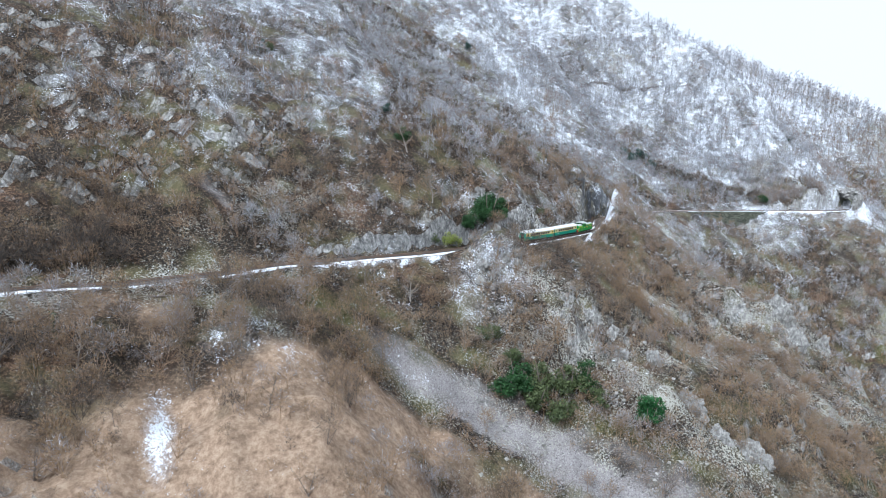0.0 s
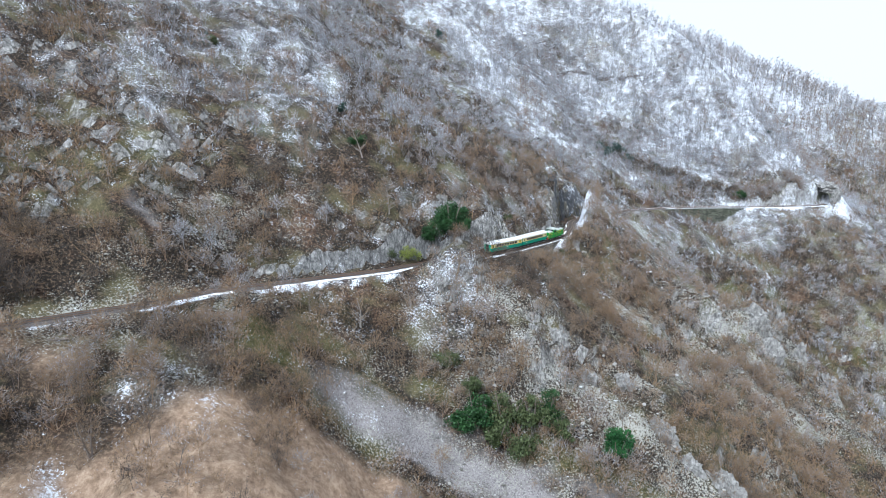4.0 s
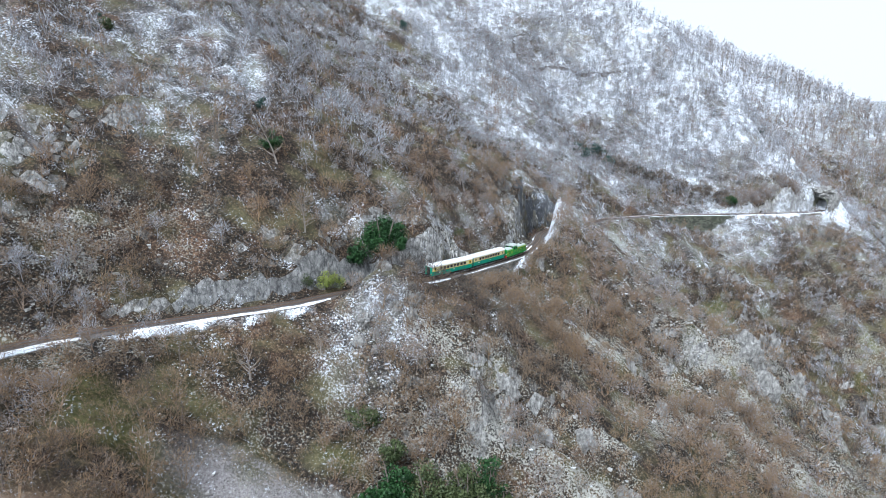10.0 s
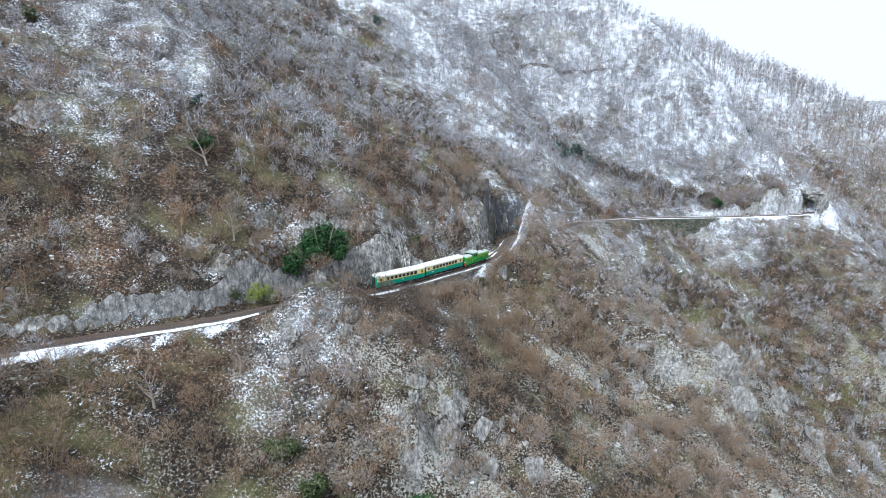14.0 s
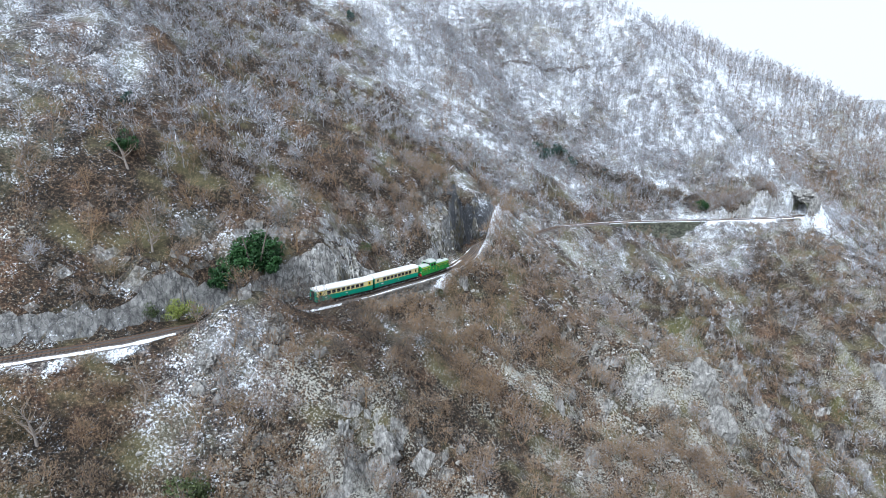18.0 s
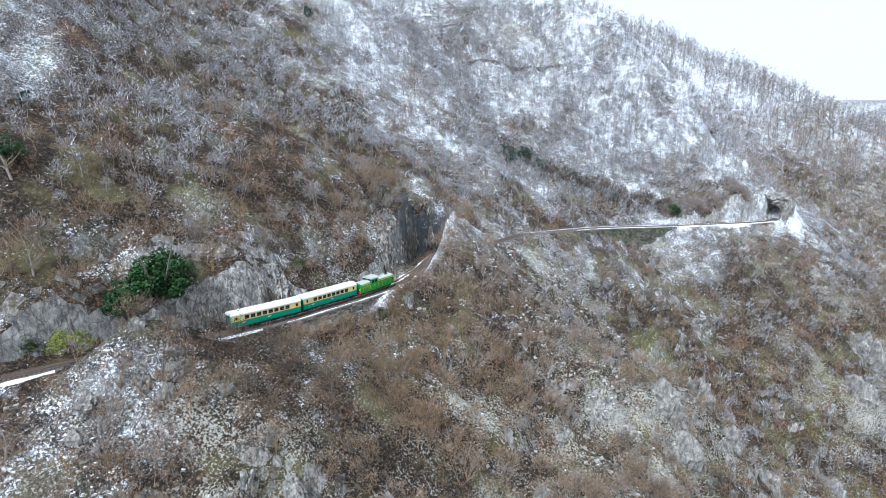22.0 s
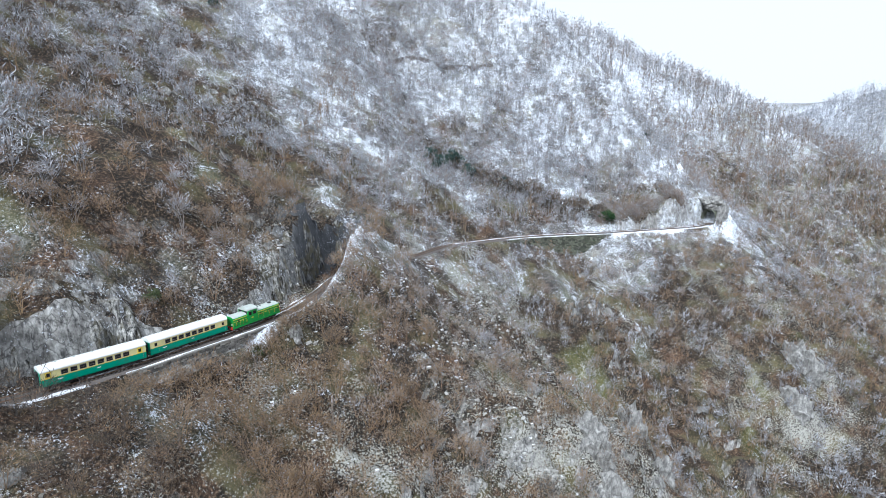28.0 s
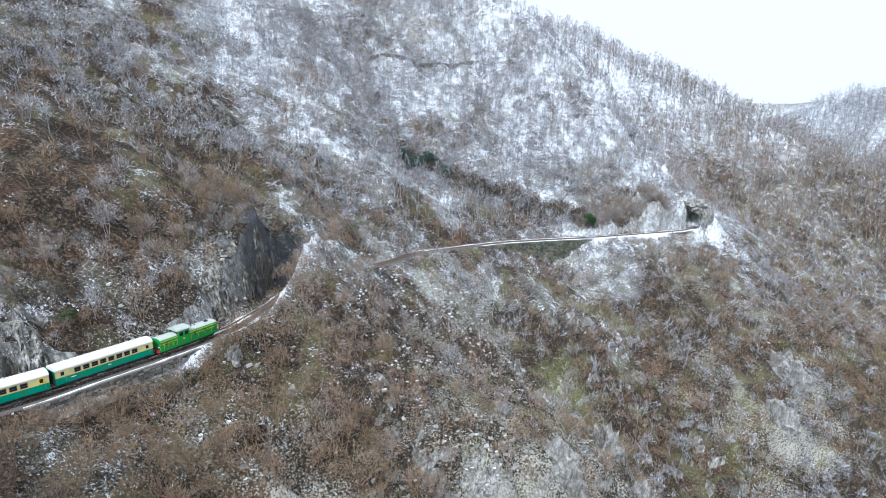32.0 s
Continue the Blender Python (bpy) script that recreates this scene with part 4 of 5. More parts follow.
# bare rock faces beside the track: upright ribs and clefts, ledges, dark seepage with painted shade, buried in the
# slope at head and ends
def face_material():
    m, nd, lk, b = material("fissured_rock_face", 0.9)
    col = n_mix(nd, lk, 0.30, stone_colour(nd, lk, n_attr(nd, "damp_shade")), (0.42, 0.41, 0.39))
    # upright fissures: shade in the clefts and light on the ribs painted in
    fissure_shade = n_ramp(nd, lk, n_noise(nd, lk, 1.7, 7, 0.74, (1, 1, 0.20)), [(0.41, (0.05, 0.05, 0.05)), (0.47, (0.62, 0.62, 0.61)), (0.57, (1.45, 1.44, 1.41))])
    col = n_mix(nd, lk, 1.0, col, fissure_shade, "MULTIPLY")
    col = n_mix(nd, lk, n_math(nd, lk, "MULTIPLY", n_attr(nd, "damp_shade"), 0.75), col, (0.03, 0.032, 0.036))
    plant = n_math(nd, lk, "MULTIPLY_ADD", n_math(nd, lk, "ADD", n_noise(nd, lk, 0.55, 6, 0.75, (1, 1, 0.7)), n_attr(nd, "dry_plants")), 12.0, -5.8, clamp=True)
    col = n_mix(nd, lk, n_math(nd, lk, "MULTIPLY", plant, 0.75), col, n_mix(nd, lk, n_noise(nd, lk, 2.5, 4), (0.030, 0.028, 0.016), (0.115, 0.095, 0.055)))
    geo = nd.new("ShaderNodeNewGeometry")
    sep = nd.new("ShaderNodeSeparateXYZ")
    lk.new(geo.outputs["True Normal"], sep.inputs[0])
    ledge = n_math(nd, lk, "ADD", sep.outputs[2], n_math(nd, lk, "MULTIPLY", n_noise(nd, lk, 1.3, 5, 0.75), 2.4))
    ledge = n_math(nd, lk, "MULTIPLY_ADD", ledge, 12.0, -28.2, clamp=True)
    lk.new(n_mix(nd, lk, ledge, col, (0.74, 0.77, 0.81)), b.inputs["Base Color"])
    n_bump(nd, lk, b, n_noise(nd, lk, 1.8, 8, 0.72, (1, 1, 0.45)), 0.9, 0.4)
    return m


ROCK_FACE = face_material()
HEAD = np.arctan2(np.gradient(RAIL[:, 1]), np.gradient(RAIL[:, 0]))


def beside(s, n):
    """Plan places of arrays of chainage and offset."""
    a = np.interp(s, RAIL_S, HEAD)
    return np.interp(s, RAIL_S, RAIL[:, 0]) - n * np.sin(a), np.interp(s, RAIL_S, RAIL[:, 1]) + n * np.cos(a)


for k, (s0, s1, wet_shade) in enumerate(FACES):
    q, u = np.arange(s0 - 2, s1 + 2, 0.34), np.linspace(0, 1, 34)
    bx, by = beside(q, 0 * q + 9.0)
    level = rail_level(*beside(q, 0 * q))
    top = np.maximum(height(bx, by) - level - 0.2, 1.0)
    if k == 0:
        top = top * np.clip(0.80 + 1.5 * fbm(q, q * 0, 9, 3, 21.0), 0.3, 1.0)
    Q, U = np.meshgrid(q, u, indexing="ij")
    Z = -1.0 + (top[:, None] + 1.0) * U
    ends = 1 - np.clip(np.minimum(q - s0 + 2, s1 + 2 - q) / 6, 0, 1)[:, None]
    if k == 0:
        ends = np.maximum(ends, np.clip(0.35 - 4.0 * fbm(q, q * 0, 13, 2, 8.0), 0, 1)[:, None])
    cleft = np.abs(fbm(Q, Z * 0.22, 6.5, 4, 3.7 + k))
    N = 3.2 + 4.2 * U ** 1.25 + (2.2 if k == 2 else 3.8) * cleft + 1.6 * np.clip(fbm(Q, 0 * Q, 7, 2, 30.0 + k), 0, 1) + 2.2 * np.abs(fbm(Q, Z * 0.16, 2.3, 3, 9.4 + k)) + 0.7 * fbm(Q, Z * 0.5, 0.9, 2, 2.2 + k) + 1.0 * np.abs(fbm(Q * 0.4, Z, 2.6, 2, 5.0 + k)) + 4.0 * ends
    N = np.maximum(N, 2.95)
    for back, sink in ((9.2, -0.5), (11.5, -1.5)):
        far_x, far_y = beside(q, 0 * q + back + 2 * ends[:, 0])
        N, Q = np.c_[N, back + 2 * ends[:, 0]], np.c_[Q, q]
        Z = np.c_[Z, height(far_x, far_y) - level + sink]
    X, Y = beside(Q, N)
    rows, cols = X.shape
    i_, j_ = np.meshgrid(np.arange(rows - 1), np.arange(cols - 1), indexing="ij")
    a_ = (i_ * cols + j_).ravel()
    low = 1 - np.clip(Z / (0.75 * top[:, None]), 0, 1)
    # darker low down and in streaks: seepage plus shade put into the colour
    seep_shade = np.clip(wet_shade * 1.9 * (0.18 + 0.75 * low + 1.5 * fbm(Q, Z * 0.12, 2.4, 3, 14.0 + k)) - 0.35, 0, 0.95)
    if k == 2:
        seep_shade = seep_shade * ramp(Q, 240, 252)
    o = new("limestone_cliff", mesh_of("limestone_cliff", np.c_[X.ravel(), Y.ravel(), (Z + level[:, None]).ravel()], np.c_[a_, a_ + cols, a_ + cols + 1, a_ + 1], ROCK_FACE, dict(damp_shade=seep_shade.ravel(), dry_plants=np.full(X.size, (0.11, 0.0, 0.03)[k]))))
    tagged(o, ("low grey fissured limestone face with dry plants", "tall grey limestone cliff with dark streaks of seepage and painted shade", "dark limestone wall of the railway cutting, seepage and painted shade")[k], "cliff", "cliffs beside the track")

# a forest track cut across the slope high over the far gully: a level bed held by a low dry wall
q = np.linspace(0, 1, 60)
wx, wy = 96 + 60 * q, 395 + 9.5 * q + 1.2 * np.sin(q * 9)
terrace = new("forest_track", mesh_of("forest_track", *sweep(wx, wy, blur((height(wx, wy) + 0.5)[:, None].repeat(2, 1), 4)[:, 0], [(2.6, 0.1), (-0.9, 0.1), (-1.4, -2.6), (2.6, -2.6)]), BALLAST))
tagged(terrace, "old forest track cut across the snowy slope", "track", kind="structure")

# small crags on the knoll below the line
br = random.Random(9)
for i in range(14):
    s, off, wid, hgt = 150 + 30 * br.random(), br.uniform(-17, -6.5), br.uniform(0.8, 1.7), br.uniform(0.9, 2.2)
    x, y, a = at_chainage(s, off)
    bm = bmesh.new()
    crag(bm, (0, 0, 0), (wid, 0.6 * wid, hgt), br.uniform(1, 60), a + br.uniform(-0.5, 0.5), 3)
    o = part("rock_outcrop", bm, STONE)
    o.location = (x, y, ground_at(x, y) - 0.28 * hgt)
    tagged(o, "grey limestone crag standing out of the wooded slope", "rock", "crags on the knoll")

# snow left on the shoulder of the track and, on the far stretch, between the rails
for name, n0, n1, z, runs in (("shoulder_snow", -1.8, -2.6, -0.36, ((40, 60), (89, 104), (112, 153), (158, 188), (226, 240), (396, 464))), ("track_snow", 0.45, -0.45, -0.165, ((320, 462), (188, 240))), ("verge_snow", 1.05, 1.9, -0.345, ((318, 460), (226, 262), (190, 222))), ("wall_snow", -1.9, -2.6, -0.42, ((193, 226), (345, 396)))):
    for s0, s1 in runs:
        q = np.arange(s0, s1, 0.5)
        P = np.array([at_chainage(v)[:2] for v in q])
        T = np.gradient(P, axis=0)
        T /= np.hypot(*T.T)[:, None]
        Lf = np.c_[-T[:, 1], T[:, 0]]
        e0 = n0 + 0.9 * fbm(q, q * 0 + n0, 3, 3, 1.0) * (abs(n1 - n0) * 0.6)
        e1 = n1 + 1.4 * fbm(q, q * 0 + n1, 4, 3, 5.0) * (abs(n1 - n0) * 0.6)
        thin = np.clip(np.minimum(q - s0, s1 - q) / 2, 0.02, 1) * np.clip((0.42 if name == "shoulder_snow" else 0.2 if name == "wall_snow" else 0.8) + 2.4 * fbm(q, q * 0 + 3 * n0, 3.2, 3, 2.0), 0.03, 1)
        e0, e1 = (e0 + e1) / 2 + (e0 - e1) / 2 * thin, (e0 + e1) / 2 - (e0 - e1) / 2 * thin
        zz = rail_level(P[:, 0], P[:, 1]) + z
        V = np.concatenate([np.c_[P + Lf * (e0 * (1 - u) + e1 * u)[:, None], zz + h - (0.5 if (name == "shoulder_snow" and u == 1) else 0)] for u, h in ((0, -0.04), (0.2, 0.07), (0.7, 0.09), (1, -0.12))], 1).reshape(-1, 3)
        i_, j_ = np.meshgrid(np.arange(len(q) - 1), np.arange(3), indexing="ij")
        a_ = (i_ * 4 + j_).ravel()
        o = new(name, mesh_of(name, V, np.c_[a_, a_ + 1, a_ + 5, a_ + 4], SNOW, None, True))
        tagged(o, "strip of settled snow along the track", "snow", kind="stuff")

# loose blocks over the stony ground and at the foot of the faces
bases = []
for k in range(8):
    corner = np.array([(i & 1, i >> 1 & 1, i >> 2) for i in range(8)], float) * 2 - 1
    corner = corner * (1.25, 0.85, 0.55) * rng.uniform(0.45, 1.1, (8, 3)) + (0, 0, 0.12)
    quads = [(0, 2, 3, 1), (4, 5, 7, 6), (0, 1, 5, 4), (2, 6, 7, 3), (0, 4, 6, 2), (1, 3, 7, 5)]
    bases.append((corner, np.array([t for q in quads for t in ((q[0], q[1], q[2]), (q[0], q[2], q[3]))]), np.zeros(8)))


def strewn(x, y, s, n):
    """Share of loose stone: the stony slopes below the line and the broken ground above it."""
    k = np.clip(on_grid(rock, x, y) * 1.1 - 0.1 + 0.34 * (n < 0) * (n > -80) * (s > 112) * (s < 330) * (1 - 0.6 * ramp(s, 172, 186) * (1 - ramp(s, 226, 240))) + 0.30 * (n > 0) * (n < 70) * (s > 86) + 0.5 * bump(s, n, 262, -26, 34, 28), 0, 0.95)
    return k * (np.abs(n) > 4) * (1 - on_grid(meadow, x, y)) * np.clip(0.40 + 2.2 * fbm(x, y, 12, 3, 61.0), 0.05, 1) * (1 - 0.7 * ramp(-n, 8, 16) * (1 - ramp(s, 130, 150)))


xs, ys, s, n = spots(110000, -90, 215, 92, 330, strewn)
scatter("loose_blocks", bases, xs, ys, 0.10 + 0.42 * rng.uniform(0, 1, len(xs)) ** 2.6, np.clip(on_grid(snow, xs, ys) * 2.2, 0, 1), rng, BLOCKS, "pale limestone blocks and snow specks strewn over the hillside", "rocks")
xs, ys, s, n = spots(26000, -24, 70, 98, 132, lambda x, y, s, n: on_grid(scree, x, y) ** 1.5)
scatter("scree_stones", bases, xs, ys, 0.06 + 0.20 * rng.uniform(0, 1, len(xs)) ** 2.5, np.full(len(xs), 0.0), rng, RUBBLE, "grey limestone rubble of the scree chute", "rocks")

# ---- the tunnel through the far spur ----
tunnel = tagged(new("tunnel_portal"), "dark rock-cut tunnel mouth under a rough overhang", "tunnel")
x, y, a = at_chainage(466)
tunnel.matrix_world = Matrix.Translation((x, y, rail_level(x, y))) @ Matrix.Rotation(a, 4, "Z")
bm = bmesh.new()
ring = [(math.cos(t) * 3.3, 3.6 + math.sin(t) * 3.8) for t in np.linspace(0, math.pi, 11)]
inner = [(-3.3, -0.8)] + [(-c, h) for c, h in ring] + [(3.3, -0.8)]
rings = [[bm.verts.new((d, c, h)) for c, h in inner] for d in (0.0, 3.0, 7.0)]
for r0, r1 in zip(rings, rings[1:]):
    for i in range(len(inner) - 1):
        bm.faces.new((r0[i], r0[i + 1], r1[i + 1], r1[i]))
bm.faces.new(rings[-1])
part("lining", bm, DAMP, tunnel)
bm = bmesh.new()
crag(bm, (4.2, 0.5, 9.6), (4.4, 6.0, 3.2), 71, 0, 4)
for side in (-1, 1):
    crag(bm, (3.6, side * 5.3, 3.6), (3.8, 2.0, 6.2), 73 + side, 0, 4)
part("rock_over_the_arch", bm, STONE, tunnel)


# ---- plants that stand out ----
def leaf_lump(rng, count, radius, leaf, tall=1.0, lumps=24):
    """Leaf blades gathered in lumps: an uneven, gappy crown."""
    c = rng.normal(0, 1, (lumps, 3))
    c = c / np.linalg.norm(c, axis=1)[:, None] * rng.uniform(0.15, 0.85, (lumps, 1)) * radius
    c[:, 2] = np.abs(c[:, 2]) * tall
    rr = radius * rng.uniform(0.14, 0.46, lumps)
    k = rng.randint(0, lumps, count)
    d = rng.normal(0, 1, (count, 3))
    d /= np.linalg.norm(d, axis=1)[:, None]
    p = c[k] + d * (rr[k] * rng.uniform(0.25, 1.12, count) ** 0.6)[:, None] * np.array([1, 1, 0.9])
    u = rng.normal(0, 1, (count, 3))
    u /= np.linalg.norm(u, axis=1)[:, None]
    w = np.cross(u, rng.normal(0, 1, (count, 3)))
    w /= np.linalg.norm(w, axis=1)[:, None]
    L = leaf * rng.uniform(0.6, 1.4, count)[:, None]
    v = np.stack([p - u * L * 0.5, p + w * L * 0.38, p + u * L * 0.7, p - w * L * 0.38], 1).reshape(-1, 3)
    f = np.arange(4 * count).reshape(-1, 4)
    # leaves atop each lump are coloured lighter, as if lit from above
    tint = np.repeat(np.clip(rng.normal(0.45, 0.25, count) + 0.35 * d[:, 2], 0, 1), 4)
    return v, f, tint


def evergreen(x, y, radius, tall, mat, seed, name, label, category, leaf=0.42, density=1.0, group="", lift=0.45):
    r = np.random.RandomState(seed)
    top = tagged(new(name), label, category, group)
    top.location = (x, y, ground_at(x, y) - 0.3)
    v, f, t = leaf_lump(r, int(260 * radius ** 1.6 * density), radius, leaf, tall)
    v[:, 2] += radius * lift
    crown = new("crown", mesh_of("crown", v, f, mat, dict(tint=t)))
    crown.parent = top
    bm = bmesh.new()
    for k in range(4):
        a = k * 1.7 + seed
        cylinder(bm, (0.1 * math.cos(a), 0.1 * math.sin(a), -0.6), (radius * 0.5 * math.cos(a), radius * 0.5 * math.sin(a), radius * (0.8 + 0.25 * k * tall)), 0.05 * radius, 0.015 * radius, 6)
    part("trunk", bm, BARK, top)
    return top


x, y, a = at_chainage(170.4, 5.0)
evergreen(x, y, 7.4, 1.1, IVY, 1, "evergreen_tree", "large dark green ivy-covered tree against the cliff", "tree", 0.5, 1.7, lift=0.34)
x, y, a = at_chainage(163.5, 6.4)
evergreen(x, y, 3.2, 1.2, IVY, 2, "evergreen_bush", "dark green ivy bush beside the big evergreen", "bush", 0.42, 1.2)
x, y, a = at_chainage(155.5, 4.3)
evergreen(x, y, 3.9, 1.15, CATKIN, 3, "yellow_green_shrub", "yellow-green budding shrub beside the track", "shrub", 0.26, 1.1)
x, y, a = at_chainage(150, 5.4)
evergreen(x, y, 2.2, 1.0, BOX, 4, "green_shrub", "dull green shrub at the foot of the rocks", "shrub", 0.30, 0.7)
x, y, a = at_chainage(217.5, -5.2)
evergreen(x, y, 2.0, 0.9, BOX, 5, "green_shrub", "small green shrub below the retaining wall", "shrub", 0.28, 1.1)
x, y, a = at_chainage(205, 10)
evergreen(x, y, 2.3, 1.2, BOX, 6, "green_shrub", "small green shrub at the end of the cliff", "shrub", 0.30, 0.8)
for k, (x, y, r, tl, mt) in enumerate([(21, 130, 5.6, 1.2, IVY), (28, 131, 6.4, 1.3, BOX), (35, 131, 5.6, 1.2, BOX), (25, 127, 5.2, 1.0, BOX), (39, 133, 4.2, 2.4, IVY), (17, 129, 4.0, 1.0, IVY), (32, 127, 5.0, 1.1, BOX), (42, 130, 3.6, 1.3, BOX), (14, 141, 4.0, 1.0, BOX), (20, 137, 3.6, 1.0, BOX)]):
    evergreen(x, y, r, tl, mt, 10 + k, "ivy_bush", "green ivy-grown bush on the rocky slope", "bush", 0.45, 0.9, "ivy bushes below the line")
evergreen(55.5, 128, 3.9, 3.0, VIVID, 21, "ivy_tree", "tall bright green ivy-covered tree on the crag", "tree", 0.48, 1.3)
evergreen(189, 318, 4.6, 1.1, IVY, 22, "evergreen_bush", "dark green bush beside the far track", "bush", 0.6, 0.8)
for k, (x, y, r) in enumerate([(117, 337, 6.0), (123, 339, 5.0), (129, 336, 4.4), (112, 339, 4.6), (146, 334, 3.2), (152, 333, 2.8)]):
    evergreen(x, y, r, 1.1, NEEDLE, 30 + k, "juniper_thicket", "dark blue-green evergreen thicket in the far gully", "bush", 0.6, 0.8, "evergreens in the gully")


for k, (x, y, h) in enumerate([(-69, 215, 8), (-21, 206, 7), (240, 379, 9), (15, 370, 10), (62, 300, 6)]):
    evergreen(x, y, 0.30 * h, 1.9, NEEDLE, 50 + k, "conifer", "dark green conifer among the leafless trees", "tree", 0.45, 1.3, "scattered conifers")


def standing_tree(x, y, h, seed, label, bark=BARK, stems=1, ivy=0.0, tint=0.35):
    """A bare tree near enough to show its limbs."""
    r = np.random.RandomState(seed)
    top = tagged(new("bare_tree"), label, "tree", "bare trees on the near slopes")
    top.location = (x, y, ground_at(x, y) - 0.2)
    bm = bmesh.new()
    paths = []
    for k in range(stems):
        p, rad, d = Vector((0, 0, -0.4)), 0.028 * h, Vector((r.normal(0, 0.12 + 0.1 * (stems > 1)), r.normal(0, 0.12 + 0.1 * (stems > 1)), 1)).normalized()
        for i in range(5):
            q = p + d * h * 0.19
            cylinder(bm, p, q, rad, rad * 0.72, 6)
            paths.append((p, q, rad))
            p, rad = q, rad * 0.72
            d = (d + Vector((r.normal(0, 0.16), r.normal(0, 0.16), 0.1))).normalized()
    part("trunk", bm, bark, top)
    tips = []
    for i in range(14):
        bm = bmesh.new()
        p0, p1, rad = paths[r.randint(1, len(paths))]
        p = p0.lerp(p1, r.rand())
        az = r.rand() * 6.283
        d = Vector((math.cos(az), math.sin(az), 0.35 + 0.7 * r.rand())).normalized()
        rad *= 0.5
        for j in range(3):
            q = p + d * h * (0.14 - 0.025 * j)
            cylinder(bm, p, q, rad, rad * 0.6, 4)
            tips.append((p, q))
            p, rad = q, rad * 0.6
            d = (d + Vector((r.normal(0, 0.28), r.normal(0, 0.28), 0.18))).normalized()
        part("limb", bm, bark, top)
    v, f, t = [], [], []
    for i in range(520):
        p0, p1 = tips[r.randint(len(tips))]
        p = np.array(p0.lerp(p1, r.rand()))
        d = r.normal(0, 1, 3) + np.array([0, 0, 0.6]) + np.array((p1 - p0).normalized()) * 1.2
        d *= h * (0.05 + 0.09 * r.rand()) / np.linalg.norm(d)
        w = np.cross(d, r.normal(0, 1, 3))
        w *= 0.022 / (np.linalg.norm(w) + 1e-6)
        b0 = len(v)
        v += [p - w, p + w, p + d]
        f.append((b0, b0 + 1, b0 + 2))
        t += [min(1, max(0, tint + r.normal(0, 0.1) + (0.45 if r.rand() < 0.08 else 0)))] * 3
    c = new("twig_crown", mesh_of("twig_crown", np.array(v), np.array(f), TWIGS, dict(tint=t)))
    c.parent = top
    tagged(c, kind="stuff")
    if ivy:
        v, f, t = leaf_lump(r, 420, 1.0, 0.28, 1.0, 14)
        v[:, 2] = v[:, 2] * 0 + r.uniform(0.3, ivy * h, len(v) // 4).repeat(4) + v[:, 2] * 0.35
        v[:, :2] *= 0.75
        c = new("ivy", mesh_of("ivy", v, f, IVY, dict(tint=t)))
        c.parent = top


evergreen(-14, 188, 3.0, 1.5, IVY, 61, "ivy_bush", "dull green ivy-grown tree among the bare woods", "bush", 0.4, 0.8)
evergreen(-66, 213, 2.6, 1.4, BOX, 62, "green_shrub", "dull green bush high on the hillside", "shrub", 0.4, 0.7)
PLAIN, PALE = "leafless dark tree on the brown slope", "leafless pale-barked tree on the slope"
for k, (x, y, h, lab, bk, st, iv) in enumerate([(-64.7, 89, 9, PALE, PALE_BARK, 1, 0), (-70.8, 93.3, 8, "dead leaning tree wrapped in green ivy", BARK, 1, 0.75), (-29.9, 87.3, 6.5, PLAIN, BARK, 1, 0), (-60.4, 71.4, 7, PLAIN, BARK, 2, 0),
        (-8.2, 140.9, 10, PALE, PALE_BARK, 1, 0), (-16.6, 128.3, 7, PLAIN, BARK, 1, 0), (-45.2, 90.8, 8, PLAIN, BARK, 2, 0), (-30.2, 106.2, 7, PLAIN, BARK, 1, 0), (-19.9, 73.7, 5, PLAIN, BARK, 2, 0),
        (172.9, 292.8, 9, PLAIN, BARK, 2, 0), (164, 290, 8, PLAIN, BARK, 2, 0), (-52, 99, 7, PLAIN, BARK, 2, 0), (-40, 98, 6, PALE, PALE_BARK, 2, 0), (-76, 86, 8, PLAIN, BARK, 2, 0), (4, 150, 8, PALE, PALE_BARK, 1, 0), (-20, 138, 8, PLAIN, BARK, 1, 0),
        (-3, 173, 9, PALE, PALE_BARK, 1, 0), (-12, 185, 11, PALE, PALE_BARK, 1, 0), (72, 190, 7, PLAIN, BARK, 2, 0), (60, 186, 7, PLAIN, BARK, 2, 0), (-26, 183, 9, PLAIN, BARK, 2, 0), (-30, 178, 8, PLAIN, BARK, 1, 0)]):
    standing_tree(x, y, h, 80 + k, lab, bk, st, iv)

# a fallen trunk below the line
bm = bmesh.new()
cylinder(bm, (-2.2, 0, 0.25), (1.6, 0.5, 0.5), 0.30, 0.2, 8)
cylinder(bm, (0.6, 0.3, 0.45), (1.9, 1.5, 1.3), 0.12, 0.04, 6)
cylinder(bm, (-0.4, 0.2, 0.4), (0.2, -0.9, 1.2), 0.10, 0.03, 6)
log = part("fallen_log", bm, BARK)
log.location = (-60.7, 109.9, ground_at(-60.7, 109.9))
tagged(log, "fallen dark tree trunk lying below the track", "log")

# ---- the train ----
GREEN = simple("bottle_green_paint", (0.010, 0.250, 0.155), 0.45, vary=0.16, scale=1.2, dirt=(0.03, 0.14, 0.09))
CREAM = simple("cream_paint", (0.62, 0.56, 0.26), 0.45, vary=0.12, scale=1.2, dirt=(0.42, 0.36, 0.22))
YELLOW = simple("yellow_paint", (0.70, 0.52, 0.06), 0.45, vary=0.12, scale=1.2)
LOCO_GREEN = simple("bright_green_paint", (0.025, 0.270, 0.045), 0.4, vary=0.18, scale=1.2, dirt=(0.03, 0.13, 0.04))
ROOF = simple("snow_dusted_roof_paint", (0.66, 0.66, 0.64), 0.7, vary=0.10, scale=0.9, dirt=(0.50, 0.48, 0.44))
